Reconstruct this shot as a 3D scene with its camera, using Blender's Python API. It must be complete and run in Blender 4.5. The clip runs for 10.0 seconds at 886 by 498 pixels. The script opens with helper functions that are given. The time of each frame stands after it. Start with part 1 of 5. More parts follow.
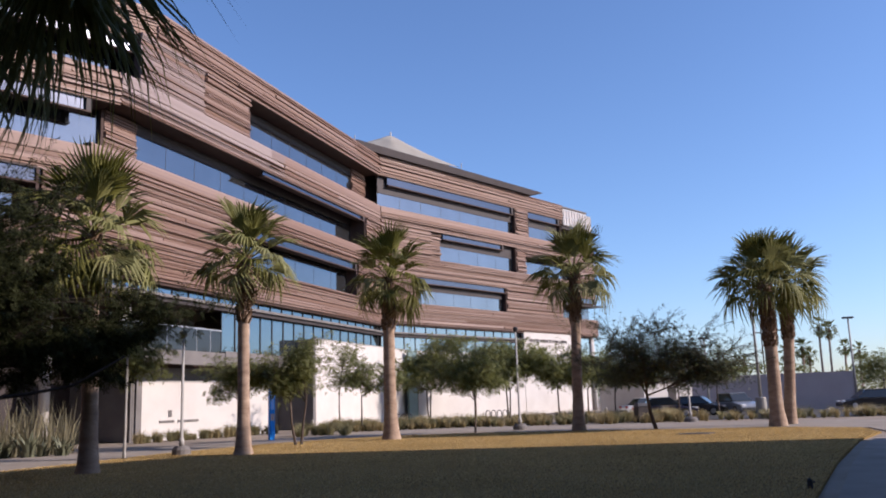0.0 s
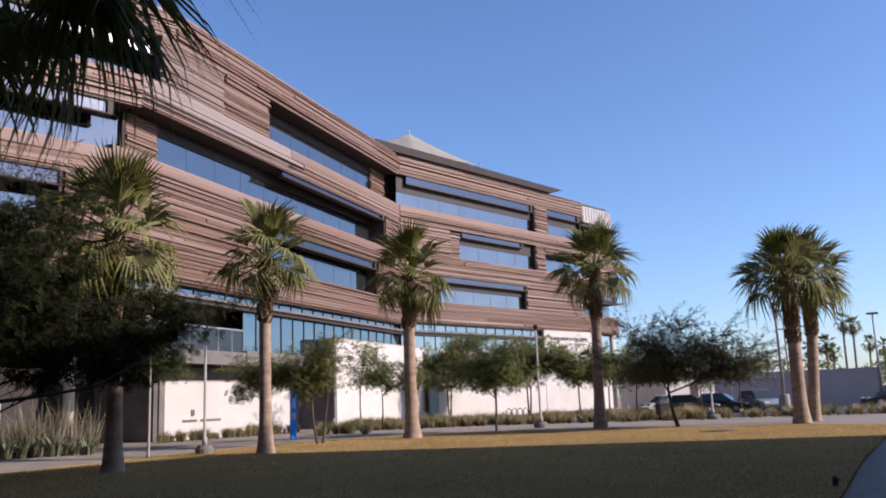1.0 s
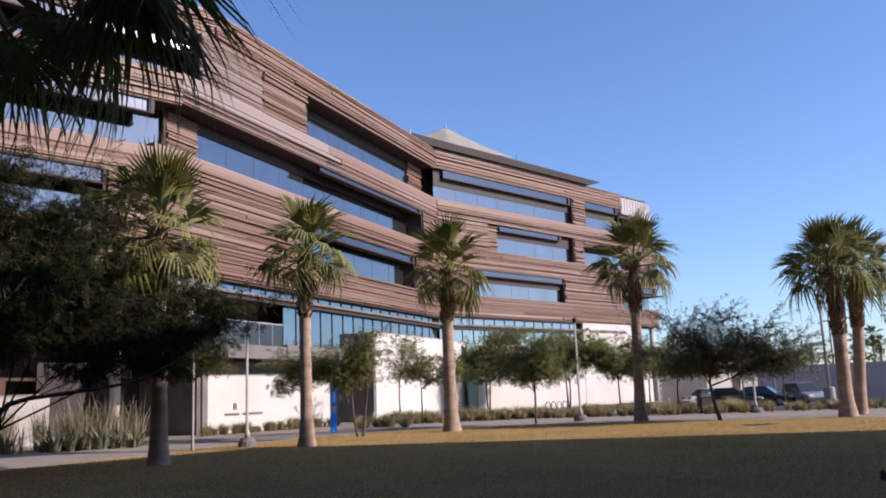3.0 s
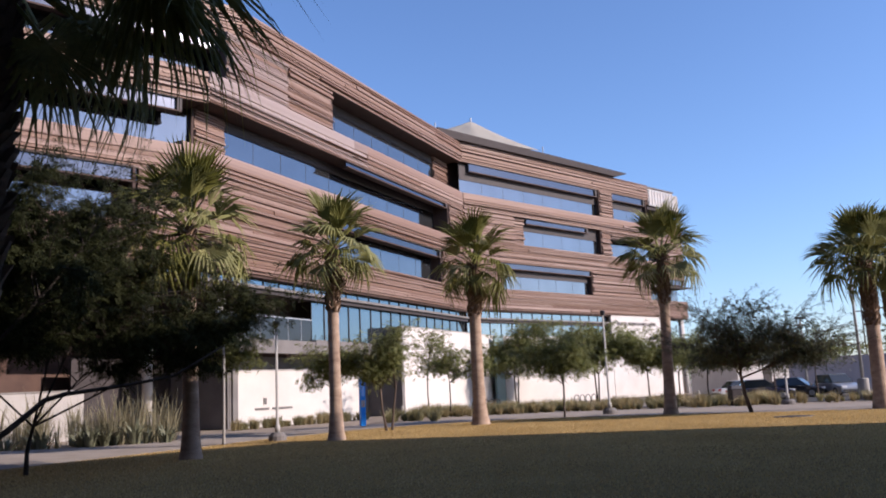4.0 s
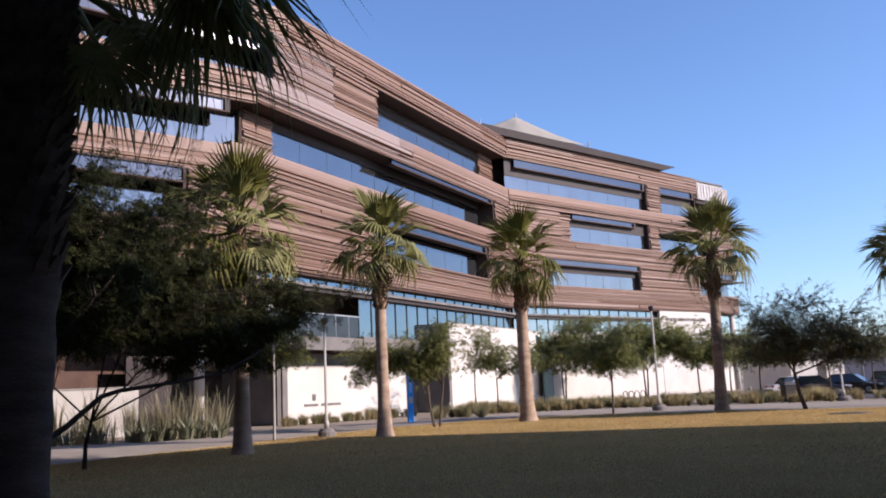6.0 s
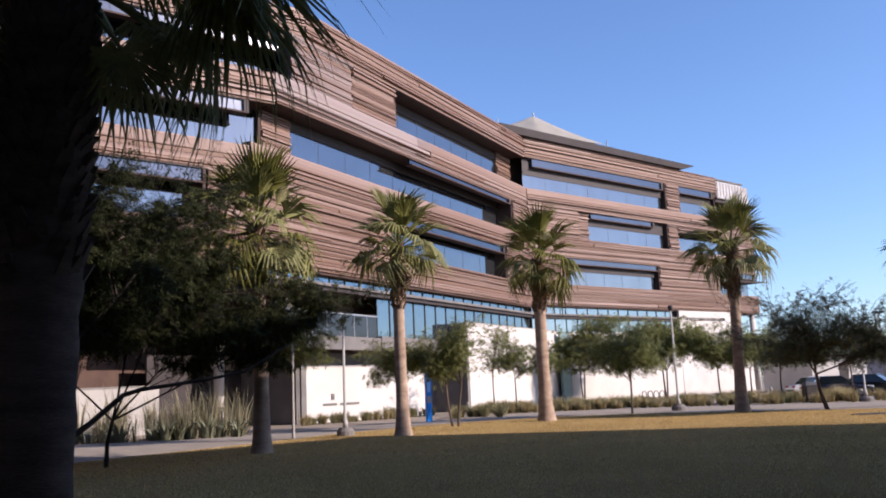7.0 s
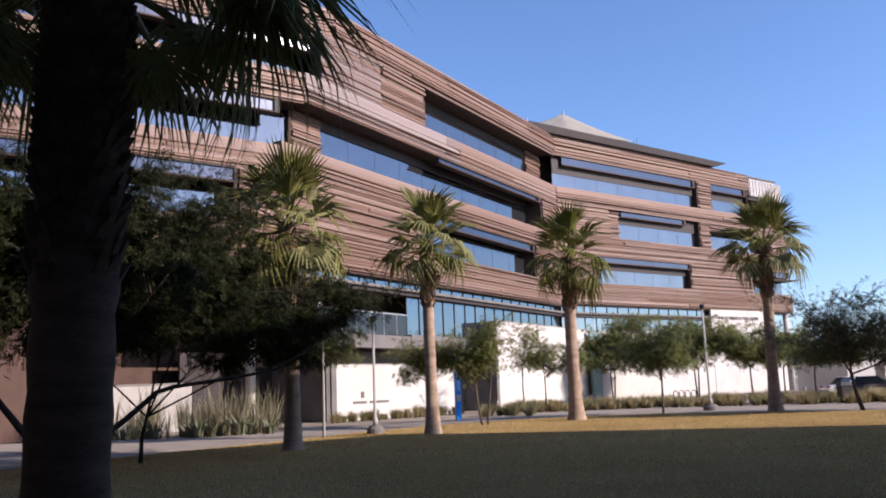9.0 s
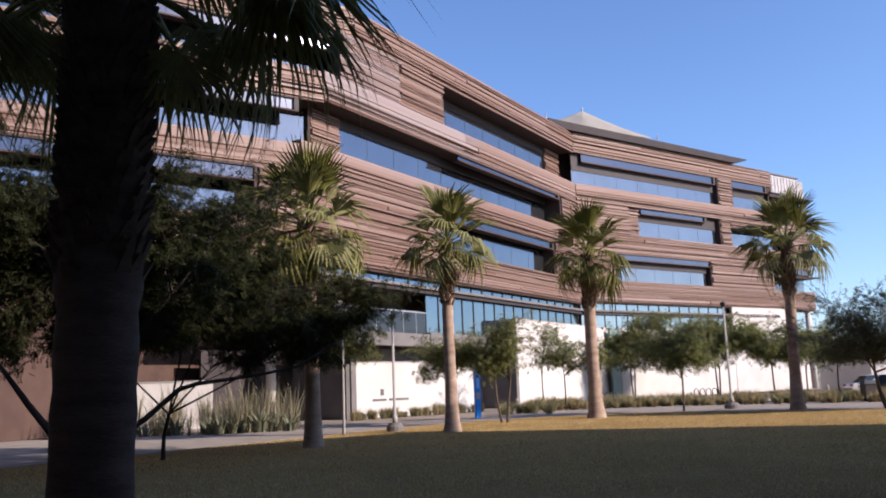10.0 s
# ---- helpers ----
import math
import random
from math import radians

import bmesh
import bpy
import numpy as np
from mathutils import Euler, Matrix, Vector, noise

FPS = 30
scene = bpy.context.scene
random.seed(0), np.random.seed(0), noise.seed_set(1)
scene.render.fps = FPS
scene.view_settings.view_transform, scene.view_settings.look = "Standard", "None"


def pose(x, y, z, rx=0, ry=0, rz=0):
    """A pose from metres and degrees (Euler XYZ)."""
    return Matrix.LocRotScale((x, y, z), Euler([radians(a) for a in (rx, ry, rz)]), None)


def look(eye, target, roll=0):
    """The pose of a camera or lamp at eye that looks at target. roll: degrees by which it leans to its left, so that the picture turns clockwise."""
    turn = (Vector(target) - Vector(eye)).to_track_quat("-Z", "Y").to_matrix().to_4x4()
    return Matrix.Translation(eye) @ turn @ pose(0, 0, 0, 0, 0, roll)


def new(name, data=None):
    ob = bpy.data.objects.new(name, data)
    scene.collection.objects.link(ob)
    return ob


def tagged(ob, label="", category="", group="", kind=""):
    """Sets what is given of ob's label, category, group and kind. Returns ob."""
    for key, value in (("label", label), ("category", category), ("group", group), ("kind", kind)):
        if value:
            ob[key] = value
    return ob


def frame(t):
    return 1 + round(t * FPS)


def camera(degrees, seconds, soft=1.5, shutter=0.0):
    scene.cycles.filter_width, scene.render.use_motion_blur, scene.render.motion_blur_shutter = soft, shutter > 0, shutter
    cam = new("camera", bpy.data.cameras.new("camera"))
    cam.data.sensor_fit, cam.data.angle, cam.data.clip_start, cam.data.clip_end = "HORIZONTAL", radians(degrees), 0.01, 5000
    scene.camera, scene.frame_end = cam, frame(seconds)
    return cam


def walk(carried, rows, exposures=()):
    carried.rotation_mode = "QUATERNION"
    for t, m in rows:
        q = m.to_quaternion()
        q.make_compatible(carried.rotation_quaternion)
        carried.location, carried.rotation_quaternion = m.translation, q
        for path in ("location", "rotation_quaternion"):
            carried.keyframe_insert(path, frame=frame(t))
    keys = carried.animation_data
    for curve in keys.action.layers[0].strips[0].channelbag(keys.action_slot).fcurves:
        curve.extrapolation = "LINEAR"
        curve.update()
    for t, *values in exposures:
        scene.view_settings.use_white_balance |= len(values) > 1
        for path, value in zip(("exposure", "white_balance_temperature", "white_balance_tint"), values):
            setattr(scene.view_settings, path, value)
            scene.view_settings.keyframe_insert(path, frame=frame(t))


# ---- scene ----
cam = camera(55.19, 10.0, soft=1.9)
PATH = [
    (0.0, pose(0.000, 0.000, 1.650, 100.250, 2.000, 0.000)),
    (0.5, pose(-0.007, -0.007, 1.654, 100.217, 2.212, 0.756)),
    (1.0, pose(-0.013, -0.013, 1.656, 100.186, 2.226, 1.360)),
    (1.5, pose(-0.019, -0.020, 1.658, 100.128, 2.289, 1.907)),
    (2.0, pose(-0.024, -0.026, 1.659, 100.113, 2.495, 2.672)),
    (2.5, pose(-0.028, -0.033, 1.660, 100.025, 2.287, 3.222)),
    (4.0, pose(-0.039, -0.053, 1.658, 99.520, 2.636, 5.815)),
    (4.5, pose(-0.042, -0.059, 1.657, 99.450, 2.548, 6.728)),
    (5.0, pose(-0.044, -0.066, 1.656, 99.406, 2.563, 7.536)),
    (5.5, pose(-0.046, -0.073, 1.655, 99.395, 2.602, 8.262)),
    (7.0, pose(-0.051, -0.095, 1.651, 99.461, 2.533, 10.165)),
    (7.5, pose(-0.052, -0.102, 1.650, 99.358, 2.305, 10.628)),
    (8.0, pose(-0.054, -0.110, 1.649, 99.335, 2.169, 11.019)),
    (8.5, pose(-0.055, -0.118, 1.649, 99.413, 2.218, 11.520)),
    (9.0, pose(-0.056, -0.126, 1.649, 99.443, 2.266, 12.122)),
    (9.5, pose(-0.058, -0.135, 1.650, 99.381, 2.235, 12.717)),
    (10.0, pose(-0.060, -0.143, 1.652, 99.338, 2.178, 13.407)),
]
walk(cam, PATH, [(0.0, 0.34, 6000, 21), (2.5, 0.40, 6000, 21), (7.0, 0.58, 6050, 21), (10.0, 0.58, 6050, 21)])

# ---- light ----
SUN_AZ, SUN_EL = 99.0, 27.0           # clockwise from straight ahead (+y); from the right, a little behind
sun_dir = Vector((math.sin(radians(SUN_AZ)) * math.cos(radians(SUN_EL)), math.cos(radians(SUN_AZ)) * math.cos(radians(SUN_EL)), math.sin(radians(SUN_EL))))
world = bpy.data.worlds.new("world")
scene.world = world
world.use_nodes = True
wn = world.node_tree.nodes
sky = wn.new("ShaderNodeTexSky")
sky.sky_type, sky.sun_disc = "NISHITA", False
sky.sun_elevation, sky.sun_rotation = radians(SUN_EL), radians(SUN_AZ)
sky.air_density, sky.dust_density, sky.ozone_density = 1.0, 0.5, 5.0
wn["Background"].inputs["Strength"].default_value = 0.140
world.node_tree.links.new(sky.outputs[0], wn["Background"].inputs["Color"])
sun = new("sun", bpy.data.lights.new("sun", "SUN"))
sun.data.energy, sun.data.angle, sun.data.color = 5.0, radians(0.53), (1.0, 0.855, 0.69)
sun.matrix_basis = look(tuple(sun_dir * 60), (0, 0, 0))


# ---- materials ----
def material(name, a, b, scale=4.0, rough=0.85, bump=0.15, fine=40.0, metal=0.0, spread=0.0, stretch=(1, 1, 1), source="object", spec=0.3, hue=0.0):
    """Two colours mixed by coarse and fine noise; spread: variation from piece to piece (by object or by island)."""
    m = bpy.data.materials.new(name)
    m.use_nodes = True
    n, l = m.node_tree.nodes, m.node_tree.links
    bsdf = n["Principled BSDF"]
    co = n.new("ShaderNodeTexCoord")
    mp = n.new("ShaderNodeMapping")
    mp.inputs["Scale"].default_value = stretch
    l.new(co.outputs["Object"], mp.inputs[0])
    big, small = n.new("ShaderNodeTexNoise"), n.new("ShaderNodeTexNoise")
    big.inputs["Scale"].default_value, small.inputs["Scale"].default_value = scale, fine
    big.inputs["Detail"].default_value, small.inputs["Detail"].default_value = 4, 3
    l.new(mp.outputs[0], big.inputs[0])
    l.new(mp.outputs[0], small.inputs[0])
    add = n.new("ShaderNodeMath")
    add.operation = "MULTIPLY_ADD"
    l.new(small.outputs[0], add.inputs[0])
    add.inputs[1].default_value = 0.45
    l.new(big.outputs[0], add.inputs[2])
    rng = n.new("ShaderNodeMapRange")
    rng.inputs["From Min"].default_value, rng.inputs["From Max"].default_value = 0.48, 0.98
    l.new(add.outputs[0], rng.inputs["Value"])
    mix = n.new("ShaderNodeMix")
    mix.data_type = "RGBA"
    mix.inputs[6].default_value, mix.inputs[7].default_value = (*a, 1), (*b, 1)
    l.new(rng.outputs[0], mix.inputs[0])
    out = mix.outputs[2]
    if spread:
        if source == "object":
            info = n.new("ShaderNodeObjectInfo")
            rnd = info.outputs["Random"]
        else:
            info = n.new("ShaderNodeNewGeometry")
            rnd = info.outputs["Random Per Island"]
        hsv = n.new("ShaderNodeHueSaturation")
        val = n.new("ShaderNodeMapRange")
        val.inputs["To Min"].default_value, val.inputs["To Max"].default_value = 1 - spread, 1 + spread
        l.new(rnd, val.inputs["Value"])
        l.new(val.outputs[0], hsv.inputs["Value"])
        if hue:
            sat = n.new("ShaderNodeMapRange")
            sat.inputs["To Min"].default_value, sat.inputs["To Max"].default_value = 1 + hue, 1 - hue
            l.new(rnd, sat.inputs["Value"])
            l.new(sat.outputs[0], hsv.inputs["Saturation"])
        l.new(out, hsv.inputs["Color"])
        out = hsv.outputs[0]
    l.new(out, bsdf.inputs["Base Color"])
    bsdf.inputs["Roughness"].default_value, bsdf.inputs["Metallic"].default_value = rough, metal
    bsdf.inputs["Specular IOR Level"].default_value = spec
    if bump:
        bp = n.new("ShaderNodeBump")
        bp.inputs["Strength"].default_value, bp.inputs["Distance"].default_value = bump, 0.02
        l.new(add.outputs[0], bp.inputs["Height"])
        l.new(bp.outputs[0], bsdf.inputs["Normal"])
    return m


def leafy(m, share=0.4):
    """Let part of the light pass through thin leaves."""
    n, l = m.node_tree.nodes, m.node_tree.links
    bsdf, out = n["Principled BSDF"], n["Material Output"]
    thin, both = n.new("ShaderNodeBsdfTranslucent"), n.new("ShaderNodeMixShader")
    l.new(bsdf.inputs["Base Color"].links[0].from_socket, thin.inputs["Color"])
    both.inputs[0].default_value = share
    l.new(bsdf.outputs[0], both.inputs[1])
    l.new(thin.outputs[0], both.inputs[2])
    l.new(both.outputs[0], out.inputs["Surface"])


def glass_material(name, tint, rough=0.03, metal=0.92):
    """Coated solar glass: dark behind, mirror-like outside, faintly uneven."""
    m = bpy.data.materials.new(name)
    m.use_nodes = True
    n, l = m.node_tree.nodes, m.node_tree.links
    bsdf = n["Principled BSDF"]
    noi = n.new("ShaderNodeTexNoise")
    noi.inputs["Scale"].default_value = 0.35
    co = n.new("ShaderNodeTexCoord")
    l.new(co.outputs["Object"], noi.inputs[0])
    mix = n.new("ShaderNodeMix")
    mix.data_type = "RGBA"
    mix.inputs[6].default_value, mix.inputs[7].default_value = (*tint, 1), (*[c * 0.75 for c in tint], 1)
    l.new(noi.outputs[0], mix.inputs[0])
    l.new(mix.outputs[2], bsdf.inputs["Base Color"])
    bp = n.new("ShaderNodeBump")
    bp.inputs["Strength"].default_value, bp.inputs["Distance"].default_value = 0.04, 0.05
    l.new(noi.outputs[0], bp.inputs["Height"])
    l.new(bp.outputs[0], bsdf.inputs["Normal"])
    bsdf.inputs["Metallic"].default_value, bsdf.inputs["Roughness"].default_value = metal, rough
    return m


M = {}
M["copper"] = material("copper_board", (0.156, 0.093, 0.0686), (0.248, 0.163, 0.125), 0.45, 0.58, 0.2, 9, 0.08, 0.27, (0.4, 1, 9), "object", 0.4, 0.22)
M["copper_far"] = material("copper_board_far", (0.156, 0.093, 0.0686), (0.248, 0.163, 0.125), 0.45, 0.58, 0.2, 9, 0.08, 0.27, (0.2, 0.2, 14), "island", 0.4, 0.22)
# paler boards: the sheen on the cladding painted as a lighter tone
M["copper_pale"] = material("sheen_copper_board", (0.205, 0.150, 0.130), (0.285, 0.222, 0.200), 0.45, 0.5, 0.15, 9, 0.10, 0.22, (1, 1, 6), "object", 0.4, 0.22)
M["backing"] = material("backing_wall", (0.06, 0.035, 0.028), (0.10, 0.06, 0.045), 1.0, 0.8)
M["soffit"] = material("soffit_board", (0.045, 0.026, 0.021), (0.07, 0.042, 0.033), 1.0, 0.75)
M["glass"] = glass_material("solar_glass", (0.27, 0.29, 0.315))
M["strip"] = glass_material("fritted_glass", (0.15, 0.16, 0.19), 0.15, metal=0.9)
M["glass_low"] = glass_material("storefront_glass", (0.27, 0.335, 0.375))
M["glass_dark"] = glass_material("dark_balustrade_glass", (0.05, 0.055, 0.06), 0.08, metal=0.5)
M["mullion"] = material("mullion_metal", (0.05, 0.055, 0.06), (0.08, 0.085, 0.09), 3, 0.5, 0, metal=0.4)
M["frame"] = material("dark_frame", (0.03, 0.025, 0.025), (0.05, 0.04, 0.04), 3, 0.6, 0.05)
M["white"] = material("white_render", (0.49, 0.461, 0.429), (0.556, 0.535, 0.501), 0.6, 0.9, 0.08, 18)
M["concrete"] = material("concrete", (0.295, 0.279, 0.262), (0.377, 0.361, 0.336), 1.2, 0.9, 0.2, 25)
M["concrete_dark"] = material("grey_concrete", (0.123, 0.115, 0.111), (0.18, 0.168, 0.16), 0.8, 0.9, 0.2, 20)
M["walk"] = material("concrete_walk", (0.238, 0.209, 0.176), (0.328, 0.291, 0.25), 0.8, 0.92, 0.2, 30, spec=0.1)
M["slab"] = material("roof_slab", (0.035, 0.0275, 0.0275), (0.05, 0.04, 0.04), 1, 0.7)
M["fabric"] = material("tent_fabric", (0.295, 0.271, 0.23), (0.369, 0.344, 0.295), 0.5, 0.85, 0.1, 8)
M["steel"] = material("galvanised_steel", (0.344, 0.353, 0.369), (0.426, 0.435, 0.451), 3, 0.45, 0.05, metal=0.6)
M["grey_paint"] = material("grey_paint", (0.33, 0.32, 0.30), (0.40, 0.39, 0.37), 3, 0.6, 0.05)
M["dark_metal"] = material("dark_metal", (0.035, 0.035, 0.04), (0.06, 0.06, 0.065), 3, 0.5, 0.05, metal=0.3)
M["blue"] = material("blue_paint", (0.01, 0.22, 0.72), (0.02, 0.27, 0.80), 2, 0.4, 0.03)
M["lawn"] = material("dormant_lawn", (0.19, 0.130, 0.054), (0.29, 0.205, 0.090), 0.30, 1.0, 0.4, 14, spec=0.0)
M["dry_blade"] = material("dry_lawn_blade", (0.49, 0.350, 0.150), (0.65, 0.485, 0.225), 0.25, 0.9, 0, 9, 0, 0.06, source="island", spec=0.0, hue=0.1)
M["soil"] = material("desert_soil", (0.213, 0.172, 0.131), (0.312, 0.262, 0.205), 0.5, 0.95, 0.5, 12)
M["asphalt"] = material("asphalt", (0.045, 0.045, 0.048), (0.075, 0.073, 0.072), 0.5, 0.9, 0.3, 30)
M["trunk"] = material("palm_trunk", (0.207, 0.141, 0.102), (0.424, 0.321, 0.24), 2.0, 0.9, 0.3, 18, stretch=(1, 1, 2.2))
M["boot"] = material("palm_boot", (0.107, 0.0697, 0.0451), (0.221, 0.148, 0.0984), 6, 0.9, 0.5, 30, 0, 0.3, source="island")
M["frond"] = material("palm_frond", (0.0885, 0.0944, 0.026), (0.271, 0.266, 0.0885), 1.5, 0.6, 0.1, 20, 0, 0.4, source="object", spec=0.2, hue=0.2)
M["dry_frond"] = material("dry_frond", (0.164, 0.115, 0.0615), (0.279, 0.205, 0.115), 2, 0.85, 0.1, 20, 0, 0.3)
M["bark"] = material("tree_bark", (0.0574, 0.041, 0.0328), (0.123, 0.0943, 0.0738), 5, 0.95, 0.5, 40, stretch=(1, 1, 0.4))
M["leaf"] = material("mesquite_leaf", (0.0631, 0.0711, 0.0379), (0.126, 0.132, 0.0689), 1.0, 0.6, 0, 10, 0, 0.4, source="island", hue=0.2)
# mesquite leaf darkened in colour for the trees that stand in shade
M["leaf_shaded"] = material("shaded_mesquite_leaf", (0.0225, 0.0287, 0.0123), (0.0513, 0.0574, 0.0236), 1.0, 0.7, 0, 10, 0, 0.4, source="island", spec=0.1)
# palm trunk again, darkened: the near palm's shade is in this colour
M["trunk_shaded"] = material("shaded_palm_trunk", (0.0619, 0.0437, 0.0352), (0.123, 0.0906, 0.0746), 2.0, 0.95, 0.5, 18, stretch=(1, 1, 4), spec=0.1)
M["leaf_light"] = material("young_leaf", (0.125, 0.145, 0.048), (0.245, 0.255, 0.092), 1.0, 0.6, 0, 10, 0, 0.4, source="island", hue=0.2)
M["stem"] = material("grey_stem", (0.237, 0.219, 0.139), (0.362, 0.331, 0.223), 2, 0.8, 0, 10, 0, 0.4, source="island", hue=0.25)
# bark darkened likewise, for limbs seen against the light
M["bark_shaded"] = material("shaded_limb_bark", (0.0205, 0.0164, 0.0139), (0.0492, 0.0394, 0.0328), 5, 0.95, 0.5, 40, stretch=(1, 1, 0.4))
M["straw"] = material("grass_blade", (0.295, 0.246, 0.131), (0.443, 0.373, 0.213), 2, 0.8, 0, 10, 0, 0.35, source="island", hue=0.2)
M["sage"] = material("sage_blade", (0.213, 0.201, 0.0984), (0.328, 0.299, 0.164), 2, 0.8, 0, 10, 0, 0.35, source="island")
M["agave"] = material("agave_blade", (0.10, 0.108, 0.065), (0.19, 0.20, 0.13), 2, 0.6, 0, 10, 0, 0.3, source="island")
M["tyre"] = material("tyre_rubber", (0.02, 0.02, 0.02), (0.03, 0.03, 0.03), 5, 0.85, 0.1)
M["car_glass"] = glass_material("car_glass", (0.06, 0.07, 0.08), 0.05, metal=0.2)
M["lamp_red"] = material("red_lens", (0.35, 0.01, 0.01), (0.45, 0.02, 0.02), 3, 0.3, 0)
M["lamp_white"] = material("clear_lens", (0.7, 0.7, 0.7), (0.8, 0.8, 0.8), 3, 0.2, 0)
M["panel"] = material("pale_panel", (0.328, 0.295, 0.279), (0.476, 0.435, 0.41), 1.2, 0.6, 0.05, 10)
M["letter"] = material("letter_metal", (0.10, 0.085, 0.08), (0.14, 0.12, 0.11), 3, 0.5, 0, metal=0.4)
M["cmu"] = material("block_wall", (0.50, 0.415, 0.385), (0.60, 0.51, 0.475), 0.6, 0.95, 0.3, 12)
M["rear"] = material("rear_building", (0.104, 0.084, 0.072), (0.144, 0.12, 0.104), 0.4, 0.9, 0.2, 6)


for k in ("leaf", "leaf_shaded", "straw", "sage", "stem", "dry_blade"):
    leafy(M[k])
leafy(M["leaf_light"], 0.5)
leafy(M["frond"], 0.25)


def paint(name, c):
    m = material(name, c, tuple(v * 1.15 for v in c), 1, 0.28, 0, metal=0.2, spec=0.6)
    m.node_tree.nodes["Principled BSDF"].inputs["Coat Weight"].default_value = 0.5
    return m


# ---- building blocks ----
def part(name, bm, mat, parent=None, label="", smooth=False):
    """Links a bmesh as one mesh object, under a thing or part if given."""
    me = bpy.data.meshes.new(name)
    bm.to_mesh(me)
    bm.free()
    me.materials.append(mat)
    if smooth:
        me.polygons.foreach_set("use_smooth", [True] * len(me.polygons))
    ob = new(name, me)
    ob.parent = parent
    if label:
        ob["label"] = label
    return ob


def shared(name, me, parent, m):
    """One more piece on a mesh that others use too."""
    ob = new(name, me)
    ob.parent = parent
    ob.matrix_basis = m
    return ob


def thing(name, label, category, group="", kind="", at=None):
    ob = new(name)
    ob.empty_display_size = 0.2
    tagged(ob, label, category, group, kind)
    if at is not None:
        ob.matrix_basis = at
    return ob


def hexa(bm, pts):
    """A box from eight corners: four below, four above, each ring in the same order."""
    v = [bm.verts.new(p) for p in pts]
    for f in ((3, 2, 1, 0), (4, 5, 6, 7), (0, 1, 5, 4), (1, 2, 6, 5), (2, 3, 7, 6), (3, 0, 4, 7)):
        bm.faces.new([v[i] for i in f])


def cuboid(bm, x0, x1, y0, y1, z0, z1):
    hexa(bm, [(x0, y0, z0), (x1, y0, z0), (x1, y1, z0), (x0, y1, z0), (x0, y0, z1), (x1, y0, z1), (x1, y1, z1), (x0, y1, z1)])


def soften(bm, w):
    bmesh.ops.bevel(bm, geom=list(bm.edges), offset=w, segments=1, affect="EDGES", profile=0.5)
    return bm


def tube(bm, path, radii, sides=8, cap=True):
    """A round bar along points, with a radius at each."""
    rings = []
    path = [Vector(p) for p in path]
    side = None
    for i, p in enumerate(path):
        d = (path[min(i + 1, len(path) - 1)] - path[max(i - 1, 0)]).normalized()
        ref = side if side is not None else (Vector((1, 0, 0)) if abs(d.x) < 0.8 else Vector((0, 1, 0)))
        a = (ref - d * ref.dot(d)).normalized()
        side = a
        b = d.cross(a)
        r = radii[i] if hasattr(radii, "__len__") else radii
        rings.append([bm.verts.new(p + a * (r * math.cos(2 * math.pi * k / sides)) + b * (r * math.sin(2 * math.pi * k / sides))) for k in range(sides)])
    for q, w in zip(rings, rings[1:]):
        for k in range(sides):
            bm.faces.new((q[k], q[(k + 1) % sides], w[(k + 1) % sides], w[k]))
    if cap:
        bm.faces.new(rings[0][::-1])
        bm.faces.new(rings[-1])
    return bm


def poly_prism(bm, pts, z0, z1):
    low, high = [bm.verts.new((x, y, z0)) for x, y in pts], [bm.verts.new((x, y, z1)) for x, y in pts]
    bm.faces.new(low[::-1])
    bm.faces.new(high)
    for i in range(len(pts)):
        j = (i + 1) % len(pts)
        bm.faces.new((low[i], low[j], high[j], high[i]))
    return bm


# ---- ground ----
bm = bmesh.new()
poly_prism(bm, [(-900, -300), (900, -300), (900, 1500), (-900, 1500)], -1.0, -0.06)
tagged(part("ground", bm, M["soil"]), "dry tan desert soil and gravel reaching the horizon", "ground", kind="structure")

LAWN = [(-22, -12), (-20, 10), (-16.8, 19.4), (-14.6, 26.0), (-12.9, 30.2), (-11.5, 35.0), (-8.3, 41.2), (-5.5, 44.4), (-1.7, 45.9), (2.0, 45.6), (6.1, 44.0), (11.1, 41.4), (15.7, 39.4), (17.6, 36.5), (16.4, 32.5), (13.4, 28.0), (9.0, 20.0), (5.0, 12.2), (2.5, 6.0), (1.0, -12)]
bm = bmesh.new()
poly_prism(bm, LAWN, -0.3, 0.0)
tagged(part("lawn", bm, M["lawn"]), "flat dormant straw-coloured lawn, half in shade", "lawn", kind="structure")

WALK = [(-60, 24), (-24, 22), (-17.4, 19.3), (-15.0, 26.0), (-13.3, 30.3), (-11.9, 35.2), (-8.6, 41.6), (-5.7, 44.8), (-1.7, 46.3), (2.1, 46.0), (6.2, 44.4), (11.3, 41.8), (15.9, 39.8), (18.0, 36.6), (16.8, 32.4), (13.7, 27.9), (9.3, 19.9), (5.3, 12.1), (2.8, 5.9), (1.3, -12), (9, -12), (12, 12), (22, 30), (60, 38), (60, 43), (26, 44.5), (18.2, 48.5), (13.8, 51.5), (7.6, 54.2), (2, 56.5), (-2.2, 56.0), (-6.0, 53.0), (-9.6, 47.5), (-14.5, 40.9), (-16.3, 38.0), (-18.6, 35.4), (-28, 35.3), (-60, 37)]
bm = bmesh.new()
poly_prism(bm, WALK, -0.3, -0.02)
tagged(part("pavement", bm, M["walk"]), "pale concrete walk curving round the lawn", "pavement", kind="structure")

bm = bmesh.new()
poly_prism(bm, [(12, 58), (28, 51), (90, 47), (130, 90), (60, 130), (26, 84)], -0.3, -0.035)
